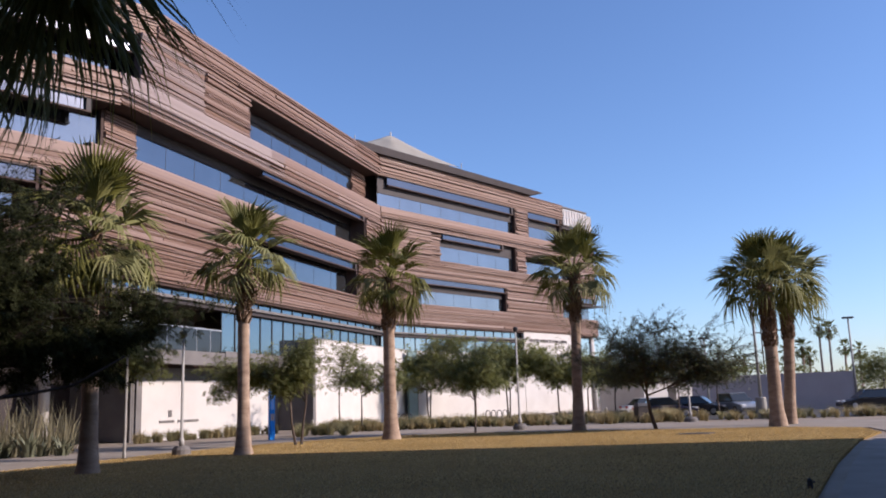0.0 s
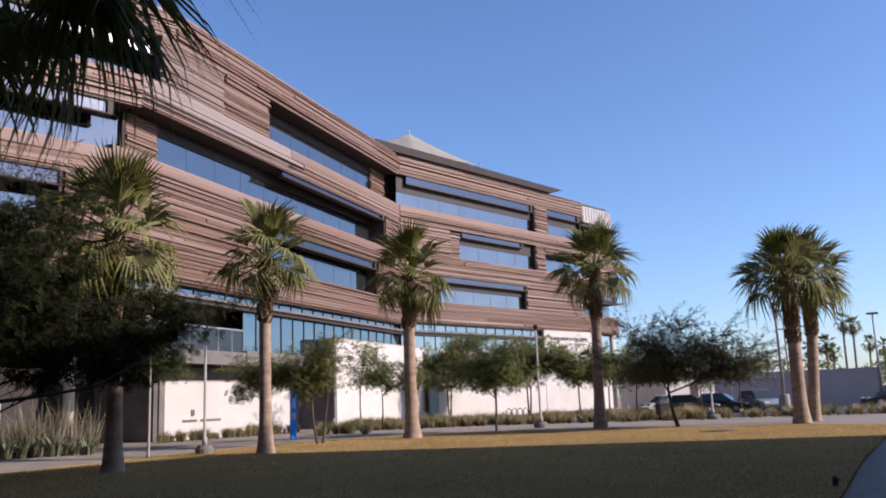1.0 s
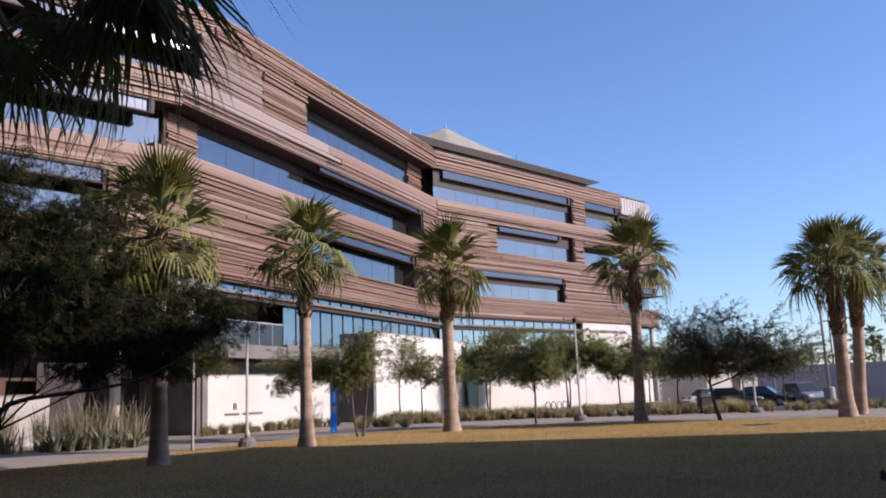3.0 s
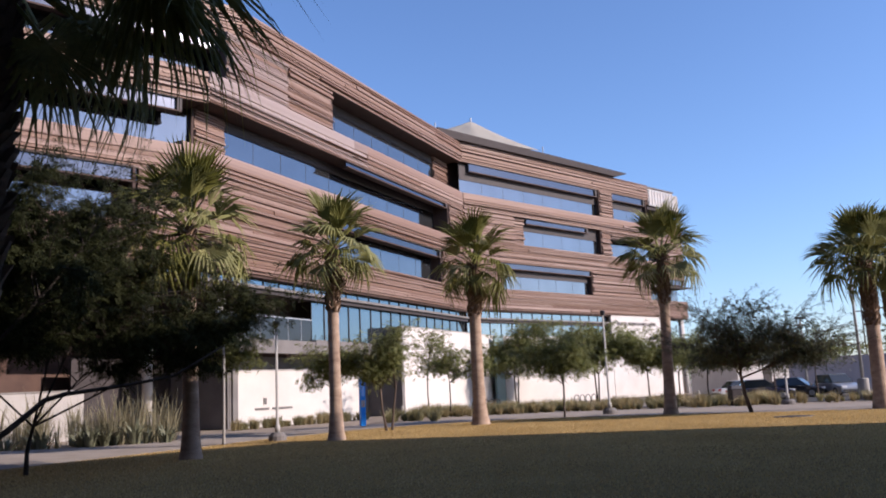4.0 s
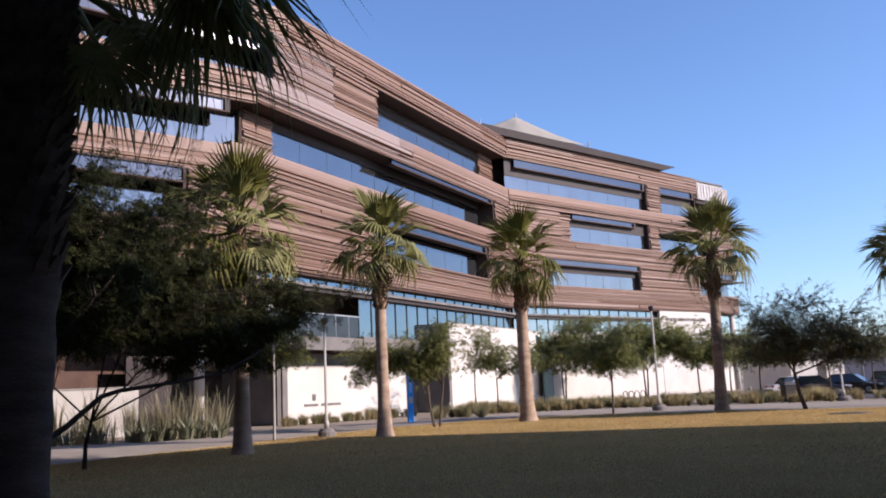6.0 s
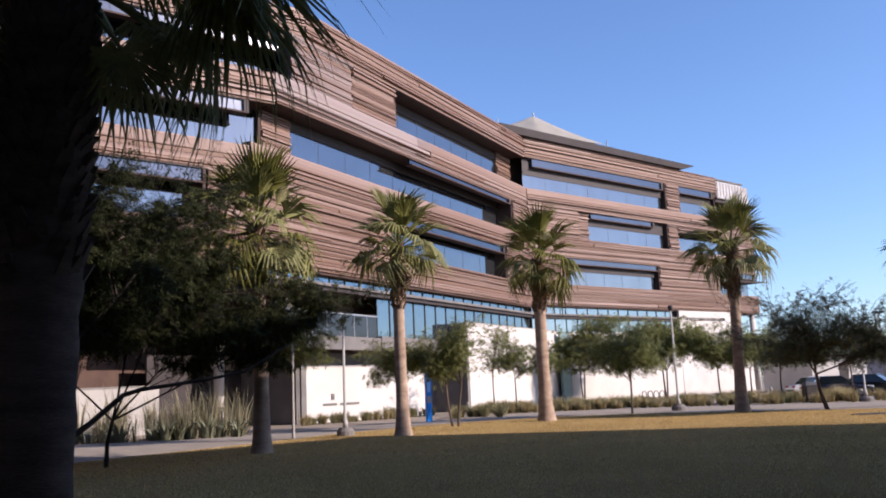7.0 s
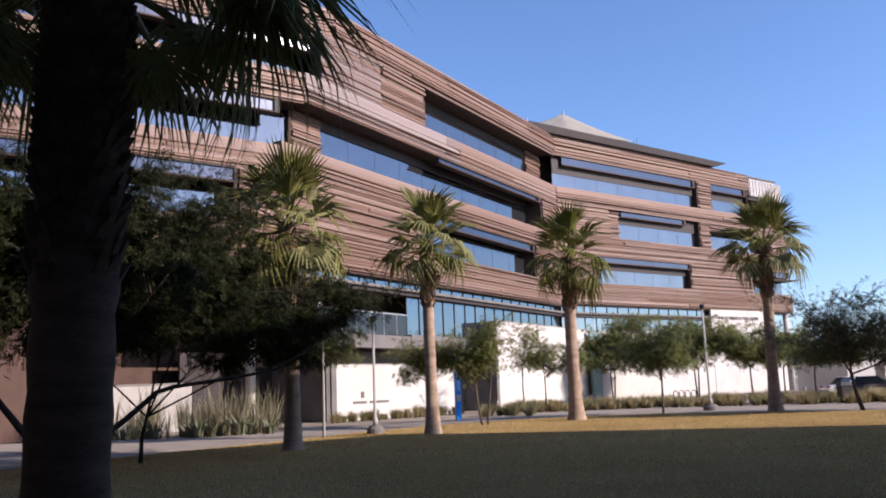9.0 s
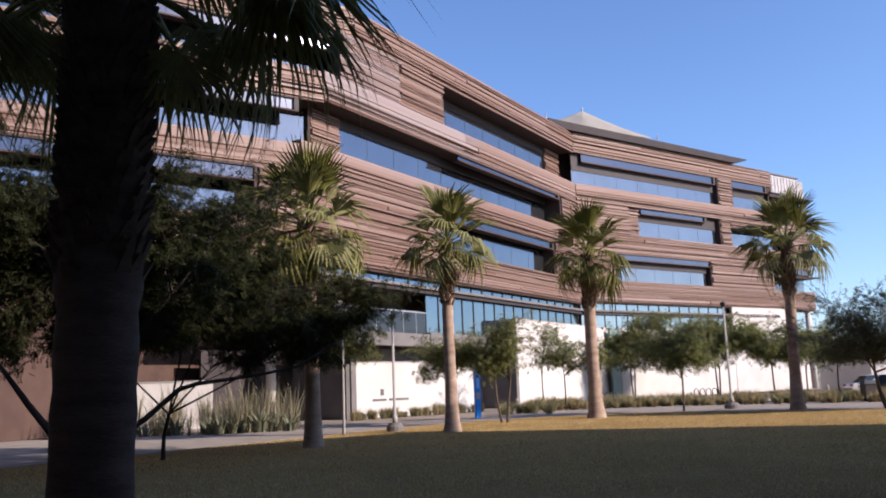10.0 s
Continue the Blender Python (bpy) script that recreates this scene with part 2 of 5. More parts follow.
tagged(part("road", bm, M["asphalt"]), "dark asphalt car park beyond the planting", "road", kind="structure")

# ---- the large copper-clad building ----
FOLD = Vector((-5.56, 81.81, 0.0))
building = thing("office_building", "large five-storey building clad in layered copper-brown boards with deep ribbon windows", "building", at=Matrix.Translation(FOLD))


class Seg:
    """A straight stretch of facade: s runs along it, o outwards, z up; all from the fold's foot."""

    def __init__(self, az, s0=0.0, base=None, out=0.0):
        a = radians(az)
        self.u, self.n = Vector((math.sin(a), math.cos(a), 0)), Vector((math.cos(a), -math.sin(a), 0))
        self.base = Vector((0, 0, 0)) if base is None else base.u * s0 + base.n * out

    def p(self, s, o, z):
        return self.base + self.u * s + self.n * o + Vector((0, 0, z))

    def m(self, s, o, z, ls, lo, lz):
        r = Matrix((self.u, -self.n, Vector((0, 0, 1)))).transposed().to_4x4()
        return Matrix.Translation(self.p(s, o, z)) @ r @ Matrix.Diagonal((ls, lo, lz, 1))

    def box(self, bm, s0, s1, o0, o1, z0, z1, d0=0.0, d1=0.0):
        hexa(bm, [self.p(s0, o0, z0), self.p(s1, o0, z0), self.p(s1 + d1, o1, z0), self.p(s0 + d0, o1, z0), self.p(s0, o0, z1), self.p(s1, o0, z1), self.p(s1 + d1, o1, z1), self.p(s0 + d0, o1, z1)])


LEFT, RIGHT = Seg(19), Seg(41)

# boards, shared: front face proud, lips chamfered, each thicker at one end than at the other
prof = [(0, 0), (-0.75, 0.0), (-1.0, 0.12), (-1.0, 0.86), (-0.75, 1.0), (0, 1.0)]
TAPER = ((1.0, 1.0), (1.0, 0.6), (0.6, 1.0), (1.0, 0.8), (0.8, 1.0), (1.0, 0.5))


def board_faces(bm, m, ends):
    a = [bm.verts.new(m @ Vector((0, y * ends[0], z))) for y, z in prof]
    b = [bm.verts.new(m @ Vector((1, y * ends[1], z))) for y, z in prof]
    bm.faces.new(a)
    bm.faces.new(b[::-1])
    for i in range(5):
        bm.faces.new((a[i + 1], a[i], b[i], b[i + 1]))


def board_shapes(mat):
    shapes = []
    for ends in TAPER:
        bm = bmesh.new()
        board_faces(bm, Matrix.Identity(4), ends)
        me = bpy.data.meshes.new("board")
        bm.to_mesh(me)
        bm.free()
        me.materials.append(mat)
        shapes.append(me)
    return shapes


BOARDS, PALE_BOARDS = board_shapes(M["copper"]), board_shapes(M["copper_pale"])
bm = bmesh.new()
cuboid(bm, 0, 1, -1, 0, 0, 1)
bar_mesh = bpy.data.meshes.new("mullion")
bm.to_mesh(bar_mesh)
bm.free()
bar_mesh.materials.append(M["mullion"])
board_far = bmesh.new()
rb = random.Random(7)
counts = {"near": 0}
backing_bm = bmesh.new()


def cladding(seg, s0, s1, z0, z1, near, out=0.0, flare=0.0, cap=False, pale=0.0):
    """Rows of long boards of uneven height and depth over a dark backing wall."""
    seg.box(backing_bm, s0 + 0.01, s1 - 0.01, out - 0.45, out - 0.02, z0 + 0.01, z1 - 0.01)
    z = z0
    while z < z1 - 0.02:
        hgt = min(rb.choice((0.06, 0.07, 0.09, 0.11, 0.14, 0.18, 0.26)), z1 - z)
        if z1 - z - hgt < 0.07:
            hgt = z1 - z
        proud = rb.choice((0.02, 0.05, 0.08, 0.12, 0.17, 0.23))
        if cap and z1 - z < 0.75:
            hgt, proud = z1 - z, 0.13
        s = s0
        while s < s1 - 0.01:
            ln = min(rb.uniform(8.0, 24.0), s1 - s)
            if s1 - s - ln < 1.2:
                ln = s1 - s
            lo = proud + rb.uniform(-0.012, 0.012) + flare * (z1 - z) / (z1 - z0)
            if near and counts["near"] < 300:
                counts["near"] += 1
                shared("board", rb.choice(PALE_BOARDS if rb.random() < pale else BOARDS), building, seg.m(s, out - 0.03, z + 0.008, ln - 0.012, lo + 0.03, hgt - 0.022))
            else:
                board_faces(board_far, seg.m(s, out - 0.03, z + 0.008, ln - 0.012, lo + 0.03, hgt - 0.022), rb.choice(TAPER))
            s += ln
        z += hgt


def opening(seg, s0, s1, z0, z1, depth=1.4, glass=None, strip=None, step=3.1, jambs=(1, 1), jamb_out=0.02, header=0.0):
    """A deep ribbon window: glass at the back, dark soffit, sill and jambs, a fritted strip at the top front."""
    ga, gb = glass if glass else (s0, s1)
    bm = bmesh.new()
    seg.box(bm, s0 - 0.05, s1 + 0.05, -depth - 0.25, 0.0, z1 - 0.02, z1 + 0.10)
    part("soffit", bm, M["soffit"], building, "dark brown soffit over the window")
    win = part("window", _pane(seg, ga, gb, depth, z0, z1), M["glass"], building, "reflective blue ribbon window")
    # added dark panel: stands in for the recess shade at the glass top
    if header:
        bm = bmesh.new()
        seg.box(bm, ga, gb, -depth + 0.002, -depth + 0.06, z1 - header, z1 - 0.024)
        part("header", bm, M["frame"], win, "dark brown band over the glass in place of recess shade")
    k = max(1, round((gb - ga) / step))
    for i in range(k + 1):
        s = ga + (gb - ga) * i / k
        shared("mullion", bar_mesh, win, seg.m(s - 0.012, -depth, z0, 0.024, 0.012, z1 - z0 - 0.03))
    for j, sa in enumerate((s0 - 0.164, s1 + 0.004)):
        if jambs[j]:
            bm = bmesh.new()
            seg.box(bm, sa, sa + 0.16, -depth - 0.2, jamb_out, z0 - 0.05, z1 - 0.024)
            part("jamb", bm, M["soffit"], win, "dark brown jamb")
    if ga > s0 + 0.3:
        cladding(seg, s0, ga, z0, z1 - 0.03, False, -depth + 0.1)
    if gb < s1 - 0.3:
        cladding(seg, gb, s1, z0, z1 - 0.03, False, -depth + 0.1)
    bm = bmesh.new()
    seg.box(bm, s0, s1, -depth - 0.25, 0.02, z0 - 0.12, z0 - 0.004)
    part("sill", bm, M["soffit"], win)
    if strip:
        a0, a1, zb, zt = strip
        bm = bmesh.new()
        seg.box(bm, a0, a1, -0.16, -0.10, zb, zt)
        part("light_strip", bm, M["strip"], win, "grey-blue fritted glass strip")
        bm = bmesh.new()
        seg.box(bm, a0, a1 + 0.3, -0.5, 0.06, zb - 0.10, zb - 0.004)
        part("shade", bm, M["soffit"], win, "thin brown sunshade ledge")
        bm = bmesh.new()
        seg.box(bm, a1 + 0.002, a1 + 0.32, -0.35, 0.05, zb - 0.002, zt)
        seg.box(bm, a0, a1, -0.2, 0.03, zt + 0.002, zt + 0.05)
        part("strip_frame", bm, M["frame"], win)
    return win


def _pane(seg, s0, s1, depth, z0, z1):
    bm = bmesh.new()
    seg.box(bm, s0, s1, -depth - 0.03, -depth, z0, z1 - 0.03)
    return bm


# left stretch
cladding(LEFT, -34.7, 0.0, 24.1, 26.15, True)
cladding(LEFT, -36.1, -29.6, 21.0, 24.1, True, pale=0.75)
cladding(LEFT, -29.6, -24.0, 21.0, 24.1, True)
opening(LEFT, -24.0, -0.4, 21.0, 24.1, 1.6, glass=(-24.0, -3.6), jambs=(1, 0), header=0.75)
cladding(LEFT, -37.7, -19.0, 19.1, 21.0, True, cap=True, pale=0.5)
cladding(LEFT, -19.0, 0.0, 19.1, 21.0, True, cap=True)
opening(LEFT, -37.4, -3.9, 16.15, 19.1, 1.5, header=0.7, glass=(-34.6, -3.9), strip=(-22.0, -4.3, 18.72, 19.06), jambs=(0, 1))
cladding(LEFT, -3.5, 0.0, 16.15, 19.1, True)
cladding(LEFT, -40.0, 0.0, 14.35, 16.15, True, cap=True)
cladding(LEFT, -42.0, -25.0, 11.4, 14.35, True)
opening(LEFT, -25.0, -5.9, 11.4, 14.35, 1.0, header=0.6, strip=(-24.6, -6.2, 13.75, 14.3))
cladding(LEFT, -5.5, 0.0, 11.4, 14.35, True)
cladding(LEFT, -42.0, 0.0, 9.25, 11.4, True)

# right stretch
cladding(RIGHT, 0.0, 33.1, 24.2, 26.15, False)
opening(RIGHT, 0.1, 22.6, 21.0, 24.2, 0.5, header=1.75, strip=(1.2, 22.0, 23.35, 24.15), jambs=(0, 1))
cladding(RIGHT, 22.77, 25.23, 21.0, 24.2, False)
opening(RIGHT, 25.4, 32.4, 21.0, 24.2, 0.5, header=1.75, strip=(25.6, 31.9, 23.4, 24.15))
cladding(RIGHT, 0.0, 40.2, 19.35, 21.0, False, cap=True)
cladding(RIGHT, 0.0, 7.4, 16.4, 19.35, False)
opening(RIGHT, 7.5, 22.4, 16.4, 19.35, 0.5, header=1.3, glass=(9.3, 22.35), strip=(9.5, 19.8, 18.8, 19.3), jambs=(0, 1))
cladding(RIGHT, 22.57, 24.4, 16.4, 19.35, False)
opening(RIGHT, 24.5, 36.0, 16.4, 18.5, 1.2, glass=(25.8, 36.0), jambs=(0, 1))
cladding(RIGHT, 24.5, 36.4, 18.62, 19.35, False)
cladding(RIGHT, 36.4, 40.2, 16.4, 19.35, False)
cladding(RIGHT, 0.0, 40.2, 14.35, 16.4, False)
cladding(RIGHT, 0.0, 4.4, 11.6, 14.35, False)
opening(RIGHT, 4.5, 20.1, 11.6, 14.35, 0.5, header=1.3, glass=(5.6, 20.05), strip=(5.0, 20.9, 13.78, 14.3), jambs=(0, 1))
cladding(RIGHT, 20.27, 32.0, 11.6, 14.35, False)
opening(RIGHT, 32.1, 40.0, 11.4, 14.35, 1.2, glass=(33.0, 40.0), strip=(34.5, 39.6, 13.7, 14.3), jambs=(0, 0))
cladding(RIGHT, 0.0, 40.2, 9.45, 11.6, False)

# far-left stretch, whose corner moves out floor by floor
def far_left(s0):
    return Seg(41, s0, LEFT)


A, B, C, D = far_left(-34.7), far_left(-37.7), far_left(-40.0), far_left(-42.0)
cladding(A, -26.0, 0.0, 23.6, 26.15, True, 0.0)
opening(A, -26.0, -0.6, 20.95, 23.6, 1.4, strip=(-26.0, -1.6, 22.95, 23.55))
cladding(B, -26.0, 0.0, 18.95, 20.95, True, cap=False, pale=0.25)
opening(B, -26.0, -0.5, 15.9, 18.95, 1.5, strip=(-26.0, -2.0, 18.2, 18.9), jamb_out=-1.2)
cladding(C, -26.0, 0.0, 14.0, 15.9, True, cap=True, pale=0.15)
opening(D, -26.0, -1.2, 11.2, 14.0, 1.4, strip=(-26.0, -0.2, 13.25, 13.95))
cladding(D, -26.0, 0.0, 9.1, 11.2, True)
for sg, z0, z1 in ((A, 20.95, 23.6), (D, 11.2, 14.0)):
    cladding(sg, -0.9, 0.0, z0, z1, True)

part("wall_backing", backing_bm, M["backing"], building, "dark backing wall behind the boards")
ob = part("cladding_rest", board_far, M["copper_far"], building, "layered copper-brown boards")
tagged(ob, kind="stuff")

# cores of the building, behind the windows
for sg, s0, s1, o0, o1, z0, z1 in ((LEFT, -33.0, 0.0, -24.0, -2.2, 0.0, 26.0), (RIGHT, 0.0, 38.5, -24.0, -2.2, 0.0, 26.0), (A, -26.0, -0.5, -8.0, -2.0, 19.5, 26.0), (B, -26.0, -0.5, -8.0, -2.0, 15.0, 19.49), (D, -26.0, -0.5, -8.0, -2.0, 9.3, 14.99), (LEFT, -75.0, -47.0, -8.0, -7.0, 0.0, 9.2), (LEFT, -46.99, -33.1, -9.4, -8.8, 0.0, 9.2)):
    bm = bmesh.new()
    sg.box(bm, s0, s1, o0, o1, z0, z1)
    part("core", bm, M["backing"], building)
bm = bmesh.new()
LEFT.box(bm, -33.15, -33.004, -24.0, -2.2, 0.0, 4.4)
part("lower_wall", bm, M["concrete_dark"], building, "grey concrete wall under the terrace")
# sun reaches this wall, so its shade is put into the dark colour
bm = bmesh.new()
LEFT.box(bm, -75.0, -47.0, -6.98, -6.86, 0.0, 4.4)
part("lower_wall", bm, M["backing"], building, "wall under the terrace, coloured dark brown for shade")
# no hollow is cut: a near-black sheet paints the recess's shade
bm = bmesh.new()
LEFT.box(bm, -40.996, -33.16, -6.98, -6.86, 0.0, 4.4)
part("recess", bm, M["frame"], building, "flat dark sheet for the shaded recess under the terrace")
for s0, s1, o0 in ((-33.0, 0.0, -2.18),):
    bm = bmesh.new()
    LEFT.box(bm, s0, s1, o0, o0 + 0.12, 0.0, 4.4)
    part("lower_wall", bm, M["concrete_dark"], building, "grey concrete wall under the terrace")

# roof slab, with its thin pointed eave over the right stretch
bm = bmesh.new()
hexa(bm, [RIGHT.p(-3.5, -9, 26.2), RIGHT.p(-3.5, 0.5, 26.2), RIGHT.p(25.6, 0.5, 26.2), RIGHT.p(25.6, -9, 26.2), RIGHT.p(-3.5, -9, 26.95), RIGHT.p(-3.5, 0.6, 26.95), RIGHT.p(28.2, 0.6, 26.85), RIGHT.p(28.2, -9, 26.85)])
part("roof", bm, M["slab"], building, "dark thin roof slab with a pointed eave")
bm = bmesh.new()
LEFT.box(bm, -34.0, 0.0, -24.0, -0.3, 26.02, 26.2)
A.box(bm, -26.0, 0.0, -9.0, -0.3, 26.02, 26.21)
RIGHT.box(bm, 0.0, 39.8, -24.0, -0.3, 26.02, 26.19)
part("roof_deck", bm, M["concrete_dark"], building)

# pale translucent panel at the far top corner, and the fins below it
bm = bmesh.new()
RIGHT.box(bm, 33.2, 38.9, -0.1, 0.05, 23.6, 25.75)
panel = part("sign_panel", bm, M["panel"], building, "pale metal panel at the top corner")
bm = bmesh.new()
for k in range(9):
    s = 33.35 + k * 0.66
    RIGHT.box(bm, s, s + 0.09, 0.05, 0.12, 23.7, 25.65)
for z in (23.7, 24.6, 25.55):
    RIGHT.box(bm, 33.3, 38.8, 0.06, 0.1, z, z + 0.1)
part("panel_rib", bm, M["steel"], panel)
bm = bmesh.new()
RIGHT.box(bm, 38.9, 40.2, -2.0, 0.0, 23.5, 25.6)
part("corner_panel", bm, M["concrete"], building)
for z, s0, s1 in ((23.35, 32.6, 42.4), (13.5, 32.1, 42.6)):
    bm = bmesh.new()
    hexa(bm, [RIGHT.p(s0, -1.8, z - 0.35), RIGHT.p(s0, 0.1, z - 0.35), RIGHT.p(s1 - 2.2, 0.1, z - 0.25), RIGHT.p(s1 - 2.2, -1.8, z - 0.25), RIGHT.p(s0, -1.8, z), RIGHT.p(s0, 0.15, z), RIGHT.p(s1, 0.15, z), RIGHT.p(s1, -1.8, z)])
    part("fin", bm, M["slab"], building, "dark pointed sunshade fin")
for z0, z1 in ((21.0, 23.1), (16.4, 19.3), (11.4, 13.3)):
    bm = bmesh.new()
    RIGHT.box(bm, 36.5 if z0 > 12 else 39.0, 40.0, -1.3, -1.25, z0, z1)
    part("window", bm, M["glass"], building)

# storefront band under the boards
def storefront(seg, s0, s1, out=-0.5, step=1.65):
    bm = bmesh.new()
    seg.box(bm, s0, s1, out - 0.04, out, 8.62, 9.3)
    top = part("transom_window", bm, M["glass_low"], building, "row of small blue-green transom panes")
    k = round((s1 - s0) / step)
    for i in range(k + 1):
        shared("mullion", bar_mesh, top, seg.m(s0 + (s1 - s0) * i / k - 0.03, out, 8.62, 0.06, 0.06, 0.68))
    bm = bmesh.new()
    seg.box(bm, s0, s1, out - 0.3, 0.15, 8.42, 8.6)
    part("ledge", bm, M["concrete_dark"], building, "thin grey ledge between the glass bands")
    bm = bmesh.new()
    seg.box(bm, s0, s1, out - 0.3, -0.05, 8.15, 8.415)
    part("beam", bm, M["frame"], building)


storefront(LEFT, -42.0, -0.1)
storefront(RIGHT, 0.2, 23.0)
for seg, s0, s1 in ((LEFT, -26.6, -0.1), (RIGHT, 0.2, 23.0)):
    bm = bmesh.new()
    seg.box(bm, s0, s1, -0.54, -0.5, 5.5, 8.15)
    low = part("storefront_window", bm, M["glass_low"], building, "blue-green storefront glass with dark mullions")
    k = round((s1 - s0) / 1.65)
    for i in range(k + 1):
        shared("mullion", bar_mesh, low, seg.m(s0 + (s1 - s0) * i / k - 0.03, -0.5, 5.5, 0.06, 0.06, 2.65))
    bm = bmesh.new()
    seg.box(bm, s0, s1, -0.6, -0.1, 4.6, 5.49)
    part("spandrel", bm, M["concrete_dark"], building, "grey concrete spandrel")
    bm = bmesh.new()
    seg.box(bm, s0, s1, -3.2, -2.6, 4.41, 4.59)
    part("lower_beam", bm, M["backing"], building)

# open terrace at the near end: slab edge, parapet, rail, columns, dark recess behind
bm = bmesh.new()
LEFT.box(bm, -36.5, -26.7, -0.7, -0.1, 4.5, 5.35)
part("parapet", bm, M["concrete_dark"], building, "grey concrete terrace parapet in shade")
bm = bmesh.new()
LEFT.box(bm, -36.5, -26.7, -0.42, -0.36, 6.8, 6.88)
part("rail", bm, M["steel"], building, "pale steel terrace rail")
for i in range(6):
    bm = bmesh.new()
    LEFT.box(bm, -28.0 - i * 1.5, -27.96 - i * 1.5, -0.41, -0.37, 5.35, 6.8)
    part("baluster", bm, M["steel"], building)
for s, r in ((-35.3, 0.33),):
    bm = bmesh.new()
    tube(bm, [LEFT.p(s, -1.2, 4.5), LEFT.p(s, -1.2, 9.0)], r, 16)
    part("column", bm, M["white"], building, "round white concrete column", True)
bm = bmesh.new()
LEFT.box(bm, -36.4, -26.8, -0.40, -0.38, 5.36, 6.79)
part("rail_glass", bm, M["glass_dark"], building, "dark tinted glass terrace balustrade")
bm = bmesh.new()
tube(bm, [Vector((-22.65, 48.9, -0.05)) - FOLD, Vector((-22.65, 48.9, 9.0)) - FOLD], 0.31, 18)
part("column", bm, M["white"], building, "round white concrete column", True)
bm = bmesh.new()
LEFT.box(bm, -42.0, -0.2, -7.0, 0.0, 9.1, 9.24)
D.box(bm, -26.0, 0.0, -8.0, 0.0, 8.95, 9.08)
RIGHT.box(bm, 0.0, 40.0, -2.0, 0.0, 9.31, 9.44)
part("soffit", bm, M["soffit"], building)

# white walls at the foot of the building
bm = bmesh.new()
LEFT.box(bm, -15.9, 3.6, 0.6, 1.0, -0.05, 6.85)
part("plinth_wall", bm, M["white"], building, "bright white rendered wall")
# unlit end of the white wall: grey here paints its shade
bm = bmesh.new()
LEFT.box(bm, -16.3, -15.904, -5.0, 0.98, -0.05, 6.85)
part("plinth_return", bm, M["concrete_dark"], building, "end of the white wall, its shade put in as grey")
bm = bmesh.new()
RIGHT.box(bm, 2.9, 4.15, 0.3, 0.55, -0.05, 6.78)
part("green_panel", bm, material("green_glass_panel", (0.17, 0.25, 0.24), (0.22, 0.31, 0.30), 1, 0.4, 0.05), building, "grey-green glass strip between the white walls")
bm = bmesh.new()
RIGHT.box(bm, 4.154, 22.2, 0.2, 0.6, -0.05, 6.8)
part("plinth_wall", bm, M["white"], building, "bright white rendered wall")
bm = bmesh.new()
LEFT.box(bm, -15.95, 3.65, 0.55, 1.05, 6.854, 6.92)
part("coping", bm, M["concrete"], building, "thin grey coping")
bm = bmesh.new()
RIGHT.box(bm, 23.25, 33.6, -0.3, 0.02, 3.0, 9.44)
sign_wall = part("sign_wall", bm, M["white"], building, "white wall with the building's name")
bm = bmesh.new()
RIGHT.box(bm, 22.3, 36.5, 0.2, 0.6, -0.05, 4.5)
part("plinth_wall", bm, M["white"], building)
for s in (36.0, 39.3):
    bm = bmesh.new()
    tube(bm, [RIGHT.p(s, -0.6, 0.0), RIGHT.p(s, -0.6, 9.3)], 0.35, 14)
    part("column", bm, M["white"], building, "round white concrete column", True)
txt = bpy.data.curves.new("wall_lettering", "FONT")
txt.body, txt.size, txt.extrude, txt.align_x = "HEALTH SCIENCES EDUCATION", 0.52, 0.03, "LEFT"
txt.space_character = 1.08
txt.materials.append(M["letter"])
lettering = new("wall_lettering", txt)
lettering.parent = sign_wall
lettering.matrix_basis = Matrix.Translation(RIGHT.p(24.3, 0.06, 8.3)) @ Matrix((RIGHT.u, Vector((0, 0, 1)), RIGHT.n)).transposed().to_4x4()
lettering["label"] = "dark metal letters of the building's name"

LOW = Seg(31)
LOW.base = Vector((-18.3, 51.4, 0)) - FOLD
low_wall = thing("garden_wall", "low bright white rendered wall beside the planting", "wall", at=Matrix.Translation(FOLD))
bm = bmesh.new()
LOW.box(bm, 0.0, 12.0, -0.35, 0.0, -0.05, 3.48)
part("face", bm, M["white"], low_wall)
bm = bmesh.new()
LOW.box(bm, -0.05, 12.05, -0.4, 0.04, 3.484, 3.55)
part("coping", bm, M["concrete"], low_wall, "thin grey coping")
for s0, s1, z0, z1 in ((1.75, 2.9, 1.0, 1.14), (3.2, 4.9, 1.0, 1.14), (2.45, 2.7, 1.35, 1.75)):
    bm = bmesh.new()
    LOW.box(bm, s0, s1, 0.004, 0.05, z0, z1)
    part("wall_plate", bm, M["concrete_dark"], low_wall, "small grey metal plate on the wall")
# side face away from the sun, given the darker concrete to deepen its shade
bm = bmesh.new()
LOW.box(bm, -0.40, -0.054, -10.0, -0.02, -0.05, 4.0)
part("side_wall", bm, M["concrete_dark"], low_wall, "grey concrete wall darkened in colour for its shade")
left_wall = thing("garden_wall", "white rendered wall behind tall grasses, half in shade", "wall")
LW = Seg(60)
LW.base = Vector((-27.5, 42.0, 0))
bm = bmesh.new()
LW.box(bm, -2.6, 4.1, -0.35, 0.0, -0.05, 2.55)
part("face", bm, M["white"], left_wall)
# left stretch of the same wall, its shade painted as dark brown
bm = bmesh.new()
LW.box(bm, -20.0, -2.604, -0.35, 0.0, -0.05, 2.55)
part("brown_face", bm, M["rear"], left_wall, "shaded stretch of the wall, coloured dark brown")
bm = bmesh.new()
LW.box(bm, -20.0, 4.15, -0.4, 0.04, 2.554, 2.62)
part("coping", bm, M["concrete"], left_wall, "thin grey coping")

